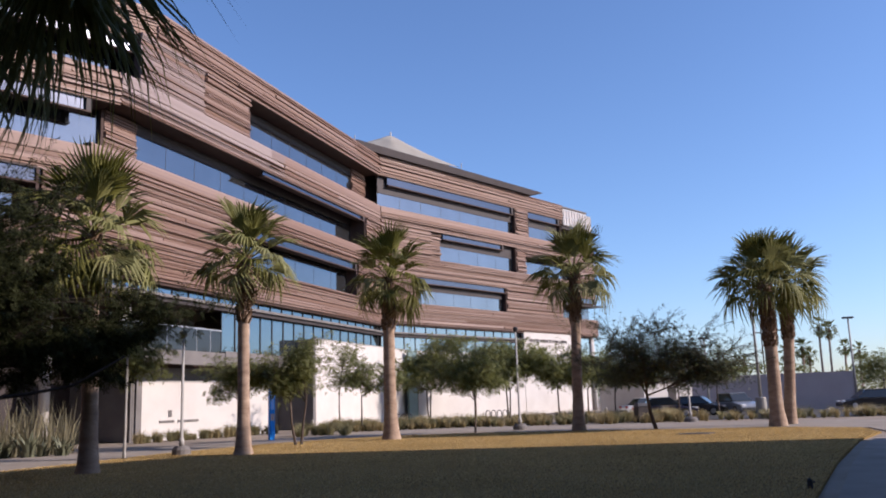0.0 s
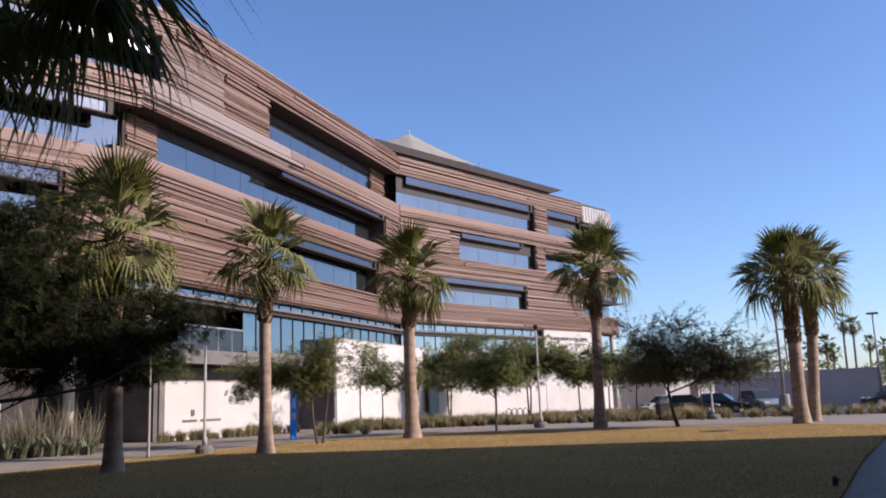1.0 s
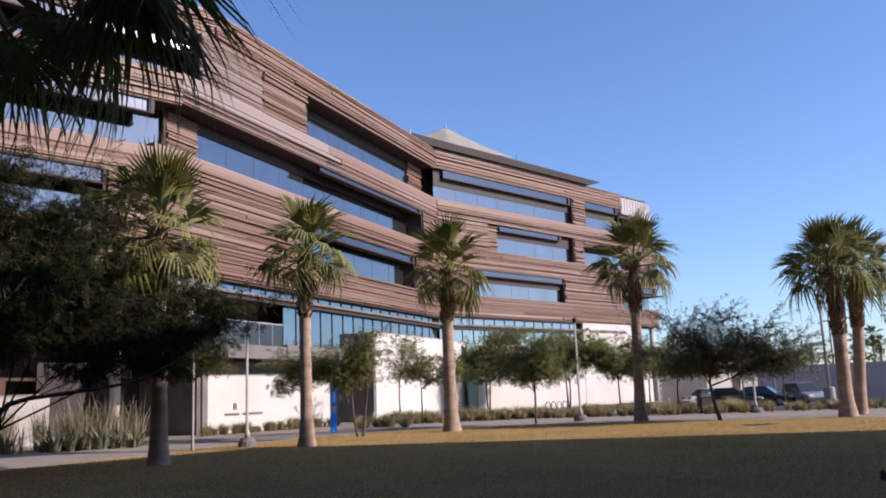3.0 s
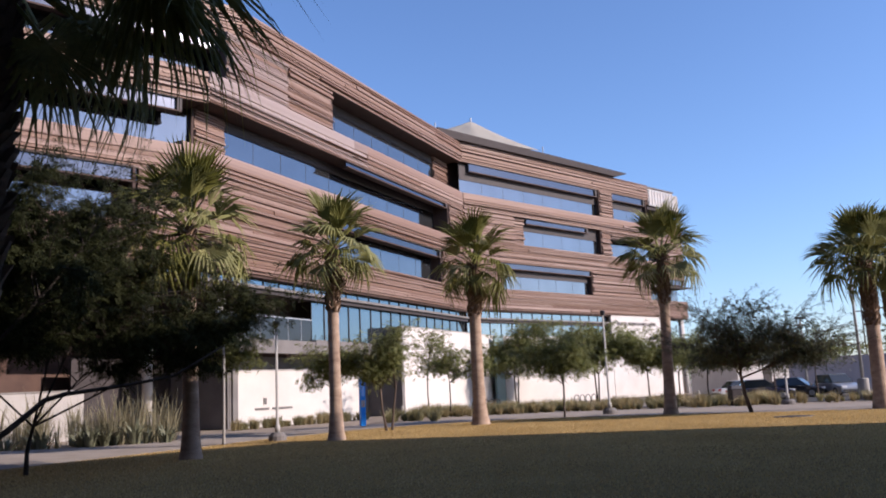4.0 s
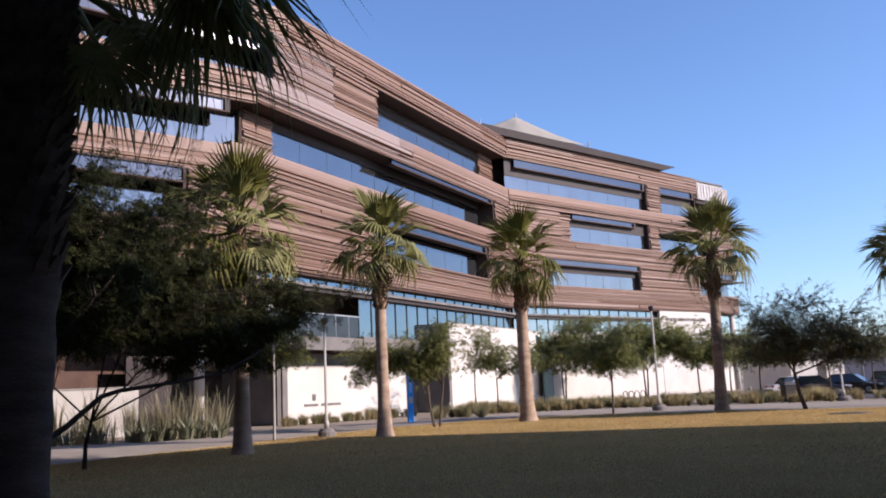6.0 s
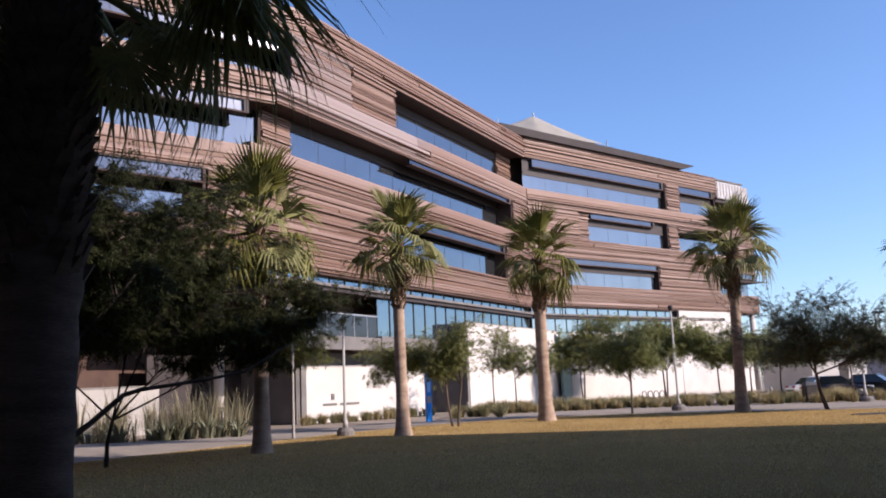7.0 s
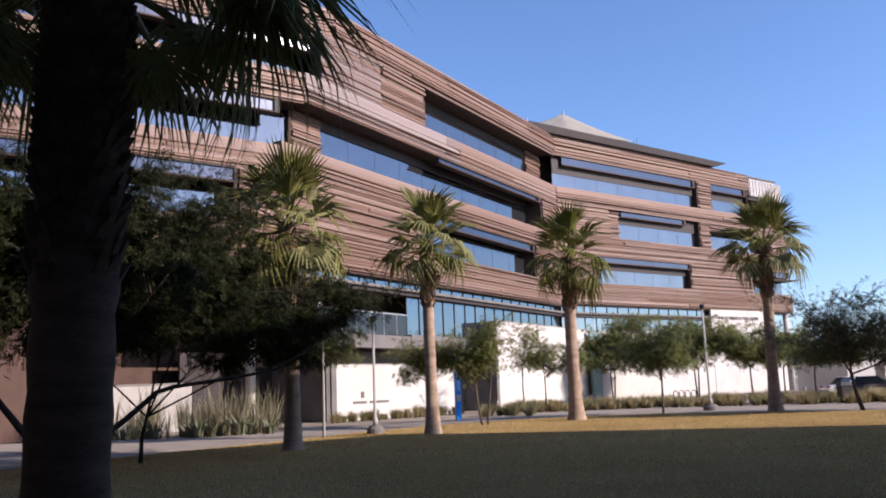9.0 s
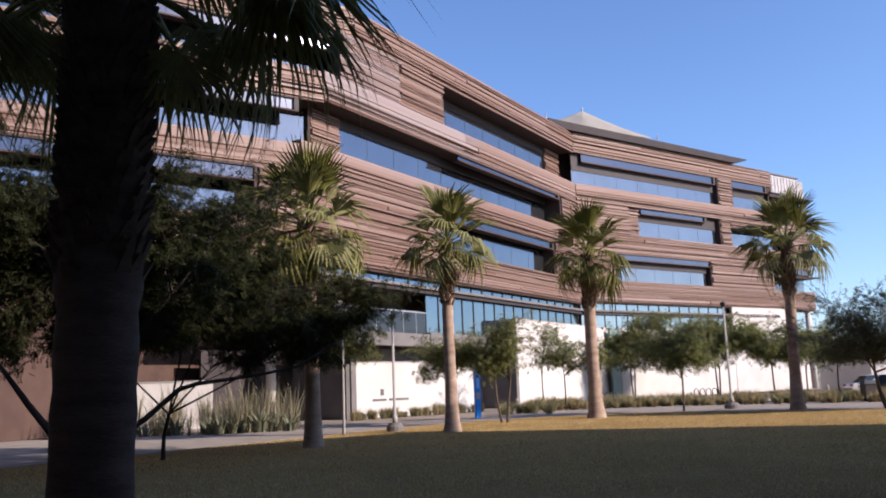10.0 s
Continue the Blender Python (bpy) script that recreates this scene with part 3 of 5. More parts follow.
# plain block to the right, out of view: the neighbour whose shade lies over the lawn
flat = Vector((sun_dir.x, sun_dir.y, 0)).normalized()
REAR_H = 21.0
p0 = Vector((-9.4, 32.4, 0)) + flat * (REAR_H / math.tan(radians(SUN_EL)))
p1 = p0 + Vector((8.5, -4.6, 0))
plan = [p0, p1, p1 + Vector((0.958, -0.286, 0)) * 40, Vector((45, -70, 0)), p0 + Vector((-0.63, -0.77, 0)) * 62]
bm = bmesh.new()
poly_prism(bm, [(q.x, q.y) for q in plan][::-1], -0.1, REAR_H)
tagged(part("wall_rear", bm, M["rear"]), "plain dark brick wall of the neighbouring building", "wall", kind="structure")

# added block out of view on the left: holds skylight off the lawn
bm = bmesh.new()
poly_prism(bm, [(-15.5, 8.5), (-70, 24), (-70, -50), (-14, -40)], -0.1, 26.0)
tagged(part("wall_rear_left", bm, M["rear"]), "plain unseen block on the left, added to cut skylight", "wall", kind="structure")

# second added block, behind the camera, to deepen the shade in front
bm = bmesh.new()
poly_prism(bm, [(-13.8, -24), (-1, -18), (3, -12), (-13.8, -9)], -0.1, 23.0)
tagged(part("wall_rear_back", bm, M["rear"]), "plain unseen block behind the camera, added to cut skylight", "wall", kind="structure")

# ---- palms ----
def fan_frond(seed, petiole=1.15, blade=1.0, droop=0.35, segs=22, spread=80, cup=0.35, joined=0.55, thin=0.5):
    """A fan leaf on a stalk: pleats joined to a hand-like blade, cupped at its sides, split into tips that hang."""
    r = random.Random(seed)
    bm = bmesh.new()
    n = 5
    pts = [Vector((petiole * i / n, 0, 0.10 * petiole * math.sin(math.pi * 0.5 * i / n) - 0.10 * (i / n) ** 2)) for i in range(n + 1)]
    tube(bm, pts, [0.036 - 0.016 * i / n for i in range(n + 1)], 4, False)
    hub = pts[-1]
    step = 2 * spread / (segs - 1)
    for k in range(segs):
        deg = -spread + step * k
        ln = blade * (0.78 + 0.25 * math.cos(radians(deg) * 0.8)) * r.uniform(0.88, 1.08)
        hang = droop * r.uniform(0.6, 1.5)

        def at(u, turn):
            a = radians(deg + turn)
            fall = hang * ln * max(0.0, u - 0.4) ** 1.5 * 2.0
            pull = 1 - 0.30 * min(1.0, hang) * max(0.0, u - 0.45)
            c = ln * u * pull
            return hub + Vector((c * math.cos(a), c * math.sin(a) * (1 - 0.35 * cup), cup * c * abs(math.sin(a)) - fall - 0.12 * u * u * blade))
        h = step * 0.5
        base = bm.verts.new(hub)
        ridge = Vector((0, 0, 0.025 * blade))
        q = (bm.verts.new(at(joined, -h)), bm.verts.new(at(joined, 0) + ridge), bm.verts.new(at(joined, h)))
        f = thin * joined / 0.8
        t = (bm.verts.new(at(0.8, -h * f)), bm.verts.new(at(0.8, 0) + ridge * 0.5), bm.verts.new(at(0.8, h * f)))
        tip = bm.verts.new(at(1.0, r.uniform(-3, 3)))
        bm.faces.new((base, q[0], q[1]))
        bm.faces.new((base, q[1], q[2]))
        bm.faces.new((q[0], t[0], t[1], q[1]))
        bm.faces.new((q[1], t[1], t[2], q[2]))
        bm.faces.new((t[0], tip, t[1]))
        bm.faces.new((t[1], tip, t[2]))
    me = bpy.data.meshes.new("frond")
    bm.to_mesh(me)
    bm.free()
    return me


FRONDS = [fan_frond(i, petiole=0.92, blade=1.22, droop=0.12 + 0.20 * i, segs=20, spread=60 + 8 * i, cup=0.55 - 0.1 * i) for i in range(4)]
for me in FRONDS:
    me.materials.append(M["frond"])
DRY = [fan_frond(20 + i, petiole=0.9, blade=0.9, droop=0.9, segs=16, spread=60) for i in range(2)]
for me in DRY:
    me.materials.append(M["dry_frond"])
NEAR = [fan_frond(40 + i, petiole=1.15, blade=1.05, droop=0.65 + 0.17 * i, segs=40, spread=120, cup=0.2, joined=0.45, thin=0.38) for i in range(3)]
for me in NEAR:
    me.materials.append(M["frond"])


def palm(label, base, top, rad, crown, seed, fronds=40, dry=6, rough_from=0.62, flare=1.7, low=-58, group="row of fan palms", high=80, chosen=(), meshes=None, bark=None):
    """rad: half the trunk's width at mid height; crown: reach of the leaves."""
    r = random.Random(seed)
    ob = thing("palm_tree", label, "palm tree", group)
    top = Vector(top) - Vector(base)
    n, sides = 26, 18
    bm = bmesh.new()
    rings = []
    for i in range(n + 1):
        u = i / n
        sway = Vector((top.x * u + 0.06 * math.sin(3 * u + seed), top.y * u, top.z * u))
        rr = rad * (1 + (flare - 1) * math.exp(-u * top.z / 0.55)) * (1 - 0.12 * u) * (1 + 0.018 * math.sin(i * 2.3 + seed) + r.uniform(-0.012, 0.012))
        if u > rough_from:
            rr *= 1.08
        if u > 0.9:
            rr *= 0.86
        rings.append([bm.verts.new(sway + Vector((rr * math.cos(2 * math.pi * k / sides) * (1 + r.uniform(-0.02, 0.02)), rr * math.sin(2 * math.pi * k / sides), 0))) for k in range(sides)])
    for q, w in zip(rings, rings[1:]):
        for k in range(sides):
            bm.faces.new((q[k], q[(k + 1) % sides], w[(k + 1) % sides], w[k]))
    bm.faces.new(rings[-1])
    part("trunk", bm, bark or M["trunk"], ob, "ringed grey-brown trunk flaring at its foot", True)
    bm = bmesh.new()
    for j in range(int(420 * (1 - rough_from) / 0.38)):
        u = rough_from + (1 - rough_from) * r.random() ** 0.9
        a = r.uniform(0, 2 * math.pi)
        rr = rad * (1 - 0.12 * u) * (0.98 if u < 0.9 else 0.9)
        c = Vector((top.x * u + 0.06 * math.sin(3 * u + seed), top.y * u, top.z * u)) + Vector((math.cos(a) * rr, math.sin(a) * rr, 0))
        o = Vector((math.cos(a), math.sin(a), 0))
        t = Vector((-o.y, o.x, 0))
        h, w = r.uniform(0.10, 0.24), r.uniform(0.05, 0.10) * rad / 0.4
        up = Vector((0, 0, 1))
        hexa(bm, [c - t * w - o * 0.03, c + t * w - o * 0.03, c + t * w + o * 0.03, c - t * w + o * 0.03,
                  c - t * w * 0.4 + up * h + o * 0.06, c + t * w * 0.4 + up * h + o * 0.06, c + t * w * 0.4 + up * h + o * 0.12, c - t * w * 0.4 + up * h + o * 0.12])
    part("boot_cover", bm, bark or M["boot"], ob, "rough brown stubs of old leaves")["kind"] = "stuff"
    k = crown / 2.05
    for i in range(fronds):
        u = (i + 0.5) / fronds
        az = i * 2.39996 + r.uniform(-0.25, 0.25)
        el = high + (low - high) * u ** 0.95 + r.uniform(-12, 12)
        sc = k * r.uniform(0.80, 1.10) * (1.06 if u < 0.3 else 1.0)
        m = Matrix.Translation(top + Vector((0, 0, 0.10 - 0.35 * u))) @ pose(0, 0, 0, 0, 0, math.degrees(az)) @ pose(0, 0, 0, r.uniform(-30, 30), -el, 0) @ Matrix.Diagonal((sc, sc, sc, 1))
        shared("frond", (meshes or FRONDS)[min(3, int(u * 3.3 + 0.6 * r.random()))], ob, m)
    for az, el, reach_m, twist in chosen:
        sc = reach_m / 2.1
        m = Matrix.Translation(top + Vector((0, 0, -0.1))) @ pose(0, 0, 0, 0, 0, az) @ pose(0, 0, 0, twist, -el, 0) @ Matrix.Diagonal((sc, sc, sc, 1))
        shared("frond", NEAR[int(abs(az)) % 3], ob, m)
    for i in range(dry):
        az = i * 2.2 + r.uniform(-0.5, 0.5)
        sc = k * r.uniform(0.7, 0.95)
        m = Matrix.Translation(top + Vector((0, 0, -0.35))) @ pose(0, 0, 0, 0, 0, math.degrees(az)) @ pose(0, 0, 0, r.uniform(-20, 20), r.uniform(62, 84), 0) @ Matrix.Diagonal((sc, sc, sc, 1))
        shared("dry_frond", DRY[i % 2], ob, m)
    ob.matrix_basis = Matrix.Translation(base)
    return ob


PALM = "tall fan palm with a pale ringed trunk on the lawn"
palm("fan palm with its trunk in shade beside the walk", (-10.33, 25.11, 0), (-10.37, 25.1, 7.0), 0.24, 2.5, 1, 32, 4, 0.72, 1.5, -38)
palm(PALM, (-7.52, 32.27, 0), (-7.40, 32.29, 7.35), 0.235, 2.3, 2, 30, 3, 0.66, 1.6, -34)
palm(PALM, (-2.50, 41.22, 0), (-2.43, 41.22, 7.75), 0.30, 2.55, 3, 27, 3, 0.66, 1.6, -40)
palm(PALM, (6.93, 44.06, 0), (7.10, 44.04, 7.95), 0.275, 2.65, 4, 28, 2, 0.68, 1.5, -30)
palm("one of two fan palms standing close together on the lawn", (15.85, 40.85, 0), (15.75, 40.87, 6.75), 0.31, 2.7, 5, 33, 0, 0.55, 1.45, -20, group="pair of fan palms")
palm("one of two fan palms standing close together on the lawn", (17.30, 43.17, 0), (17.70, 43.0, 6.9), 0.28, 2.55, 6, 30, 0, 0.6, 1.3, -20, group="pair of fan palms")
# bark in the darkened trunk tone, so its shade is partly painted
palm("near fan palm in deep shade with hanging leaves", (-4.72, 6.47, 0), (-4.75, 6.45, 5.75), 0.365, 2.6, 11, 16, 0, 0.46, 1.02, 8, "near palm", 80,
     ((18, -50, 1.95, 62), (206, -38, 2.0, -20), (222, -28, 2.2, 15), (30, -9, 2.7, 30), (12, -14, 2.55, -25), (24, -1, 2.9, 50), (50, -20, 2.3, 40), (-30, -8, 2.2, -20), (200, -52, 1.55, -60), (186, -24, 2.0, -40), (214, -12, 2.6, 20), (170, -6, 2.6, -28), (235, -26, 2.1, 10), (100, -25, 2.0, 0), (140, -14, 2.4, 0), (70, -10, 2.4, 20)), NEAR + NEAR[:1], M["trunk_shaded"])


# ---- leafy trees ----
def spray(bm, r, p, along, leaf):
    """A feathery twig: a hanging line of eight small leaflets, in pairs."""
    d = (along * 0.6 + Vector((r.gauss(0, 0.7), r.gauss(0, 0.7), r.gauss(-0.35, 0.5)))).normalized()
    s = d.cross(Vector((r.gauss(0, 0.5), r.gauss(0, 0.5), 1))).normalized()
    step = leaf * r.uniform(0.45, 0.75)
    for k in range(4):
        d = (d + Vector((0, 0, -0.12))).normalized()
        p = p + d * step
        for side in (-1, 1):
            out = (s * side + d * 0.55 + Vector((0, 0, -0.2 - 0.2 * r.random()))).normalized()
            ln, w = leaf * r.uniform(0.75, 1.3), leaf * r.uniform(0.16, 0.30)
            bm.faces.new([bm.verts.new(p), bm.verts.new(p + out * ln * 0.5 + d * w), bm.verts.new(p + out * ln), bm.verts.new(p + out * ln * 0.5 - d * w)])


def tree(label, name, base, stems, crown, seed, leaf_mat, leaves=5000, leaf=0.085, limbs=26, lean=(0, 0), stem_r=0.07, wisps=0, group="", gap=0.34, category="tree", reach=1.0, wood_mat=None):
    """stems: height where the limbs part, and how many trunks; crown: list of (centre, radii) lobes, from the foot."""
    r = random.Random(seed)
    ob = thing(name, label, category, group)
    wood, green = bmesh.new(), bmesh.new()
    mains = []
    fork_z, count = stems
    tips = []
    for sidx in range(count):
        a = 2 * math.pi * sidx / count + seed
        foot = Vector((0.12 * math.cos(a), 0.12 * math.sin(a), -0.05)) if count > 1 else Vector((0, 0, -0.05))
        fork = Vector((lean[0] + (0.35 if count > 1 else 0.05) * math.cos(a), lean[1] + (0.35 if count > 1 else 0.05) * math.sin(a), fork_z * r.uniform(0.9, 1.1)))
        mid = foot.lerp(fork, 0.5) + Vector((r.uniform(-0.08, 0.08), r.uniform(-0.08, 0.08), 0))
        tube(wood, [foot, mid, fork], [stem_r * 1.25, stem_r, stem_r * 0.85], 7)
        for k in range(max(2, limbs // count)):
            c, rad = crown[r.randrange(len(crown))]
            while True:
                q = Vector((r.uniform(-1, 1), r.uniform(-1, 1), r.uniform(-1, 1)))
                if 0.45 < q.length < 1:
                    break
            end = Vector((c[0] + q.x * rad[0], c[1] + q.y * rad[1], c[2] + q.z * rad[2]))
            bend = fork.lerp(end, 0.5) + Vector((r.uniform(-0.2, 0.2), r.uniform(-0.2, 0.2), r.uniform(0.0, 0.3)))
            start, thick = fork, stem_r * 0.6
            if k < 5:
                mains.append((fork, bend, end))
            else:
                fa, fb, fc = min(r.sample(mains, 3), key=lambda g: (g[2] - end).length)
                start = fa.lerp(fb, r.uniform(0.45, 1.0)) if r.random() < 0.5 else fb.lerp(fc, r.uniform(0, 0.6))
                thick = stem_r * 0.3
                bend = start.lerp(end, 0.5) + Vector((r.uniform(-0.2, 0.2), r.uniform(-0.2, 0.2), r.uniform(0.0, 0.3)))
            tube(wood, [start, start.lerp(bend, 0.6), bend, bend.lerp(end, 0.55) + Vector((r.uniform(-.1, .1), r.uniform(-.1, .1), r.uniform(-.05, .1))), end], [thick, thick * 0.75, thick * 0.5, thick * 0.3, 0.006], 5, False)
            tips.append((bend, end))
            for j in range(3):
                o = bend.lerp(end, r.uniform(0.0, 0.9))
                e = o + Vector((r.uniform(-1, 1) * rad[0] * 0.35, r.uniform(-1, 1) * rad[1] * 0.35, r.uniform(-0.6, 0.9) * rad[2] * 0.35))
                tube(wood, [o, o.lerp(e, 0.5) + Vector((0, 0, 0.06)), e], [stem_r * 0.16, stem_r * 0.1, 0.004], 4, False)
                tips.append((o, e))
    for i in range(leaves // 8):
        o, e = tips[r.randrange(len(tips))]
        p = o.lerp(e, r.uniform(0.1, 1.05)) + Vector((r.gauss(0, gap), r.gauss(0, gap), r.gauss(0, gap * 0.8)))
        spray(green, r, p, (e - o).normalized(), leaf)
    for i in range(wisps):
        c, rad = crown[r.randrange(len(crown))]
        a = r.uniform(0, 2 * math.pi)
        o = Vector((c[0] + 0.6 * rad[0] * math.cos(a), c[1] + 0.6 * rad[1] * math.sin(a), c[2] + rad[2] * r.uniform(0.1, 0.8)))
        d = Vector((math.cos(a) * r.uniform(0.4, 1.0), math.sin(a) * 0.8, r.uniform(0.15, 0.8))).normalized()
        pts = [o]
        for j in range(5):
            d = (d + Vector((r.gauss(0, 0.17), r.gauss(0, 0.17), r.gauss(-0.05, 0.14)))).normalized()
            pts.append(pts[-1] + d * r.uniform(0.16, 0.34) * reach)
        tube(wood, pts, [0.012, 0.010, 0.009, 0.008, 0.006, 0.004], 4, False)
        for a, b in zip(pts[1:], pts[2:]):
            for j in range(4):
                spray(green, r, a.lerp(b, r.random()), (b - a).normalized(), leaf * 0.8)
    part("trunk", wood, wood_mat or M["bark"], ob, "thin dark branching trunk")
    part("crown", green, leaf_mat, ob, "loose crown of fine leaves")
    ob.matrix_basis = Matrix.Translation(base)
    return ob


# large mesquite on the lawn, with wiry top shoots
tree("spreading dark mesquite with wiry shoots on the lawn", "mesquite_tree", (10.3, 42.0, 0), (1.8, 1), [((-1.9, 0, 3.6), (2.0, 1.6, 1.2)), ((0.4, 0, 3.1), (2.1, 1.7, 0.9)), ((2.6, -0.3, 3.0), (1.9, 1.4, 0.8)), ((3.4, -0.2, 2.6), (1.3, 1.2, 0.6)), ((-0.6, 0.4, 4.3), (2.0, 1.5, 0.9)), ((-2.4, 0, 2.7), (1.3, 1.2, 0.8)), ((1.6, 0, 3.9), (2.0, 1.4, 0.8)), ((-1.0, 0.3, 2.5), (1.4, 1.3, 0.6)), ((2.0, 0.2, 2.4), (1.6, 1.3, 0.6))], 31, M["leaf"], 76000, 0.070, 70, (-0.38, 0), 0.085, 320, gap=0.24, reach=1.35)
# dark trees in the shade between the near palm and the walk; leaf and bark colours carry that shade
tree("dark mesquite in shade beside the walk", "mesquite_tree", (-13.2, 21.4, 0), (1.35, 1), [((0.9, 0.5, 4.7), (2.2, 2.0, 1.5)), ((0.9, 0.5, 5.2), (2.4, 2.0, 1.7)), ((-1.2, 0.1, 4.3), (2.2, 2.0, 1.1)), ((1.0, 0.5, 6.4), (2.4, 2.0, 1.4)), ((0.5, 0.3, 6.9), (2.3, 1.9, 1.2)), ((2.0, 1.0, 6.6), (1.5, 1.4, 1.0)), ((5.6, 3.0, 4.3), (1.5, 1.2, 0.8)), ((2.5, 1.3, 5.3), (1.7, 1.6, 1.2)), ((3.0, 1.5, 4.1), (1.6, 1.4, 0.9)), ((-1.6, 0, 5.2), (2.4, 2.2, 1.9)), ((-1.0, 0, 7.0), (2.2, 2.0, 1.2)), ((4.6, 2.6, 4.0), (1.7, 1.4, 0.8)), ((0.6, 0.4, 3.5), (2.3, 2.0, 0.8)), ((1.6, 0.8, 3.0), (1.7, 1.4, 0.7)), ((3.6, 1.9, 3.1), (1.5, 1.2, 0.7)), ((-1.4, 0.0, 3.4), (2.0, 1.8, 0.6))], 32, M["leaf_shaded"], 104000, 0.10, 100, (0.1, 0), 0.055, 190, gap=0.15, reach=1.3, wood_mat=M["bark_shaded"])
leaner = tree("dark leaning mesquite in shade with low limbs", "mesquite_tree", (-13.14, 18.41, 0), (2.3, 1), [((-0.4, 1.0, 4.8), (2.8, 2.4, 1.7)), ((1.6, 1.0, 4.8), (2.2, 2.2, 1.6)), ((-2.6, 0, 4.4), (2.4, 2.4, 1.8)), ((-1.0, -1.6, 7.2), (2.0, 1.6, 1.3)), ((-1.0, -1.5, 5.6), (2.0, 1.6, 1.2)), ((-2.2, 0.3, 3.5), (2.4, 2.0, 0.7)), ((-3.6, -1.0, 3.0), (1.6, 1.4, 1.0)), ((-4.4, 0.4, 5.4), (2.0, 1.8, 1.8)), ((-2.4, -0.6, 6.6), (2.2, 1.8, 1.6)), ((-1.2, -0.8, 3.1), (1.8, 1.5, 0.9)), ((0.6, 0.6, 7.0), (2.2, 1.8, 1.3)), ((-3.2, -0.5, 7.2), (1.9, 1.6, 1.4)), ((-3.0, -0.8, 5.6), (2.0, 1.6, 1.4)), ((0.4, 0.8, 3.7), (2.2, 1.8, 0.6)), ((-0.8, 0.4, 6.2), (2.8, 2.2, 1.5)), ((2.2, 1.3, 6.1), (2.0, 1.9, 1.3))], 33, M["leaf_shaded"], 150000, 0.10, 96, (0, 0), 0.11, 130, gap=0.15, wood_mat=M["bark_shaded"])
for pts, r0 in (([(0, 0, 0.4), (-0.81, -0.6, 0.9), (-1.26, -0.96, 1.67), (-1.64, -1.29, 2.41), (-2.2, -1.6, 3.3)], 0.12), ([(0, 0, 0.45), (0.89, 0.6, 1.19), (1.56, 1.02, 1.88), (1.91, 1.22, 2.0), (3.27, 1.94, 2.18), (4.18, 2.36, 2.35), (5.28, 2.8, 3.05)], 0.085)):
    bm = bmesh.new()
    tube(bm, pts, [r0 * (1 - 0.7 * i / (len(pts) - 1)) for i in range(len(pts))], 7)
    part("limb", bm, M["bark_shaded"], leaner, "long low bare limb", True)

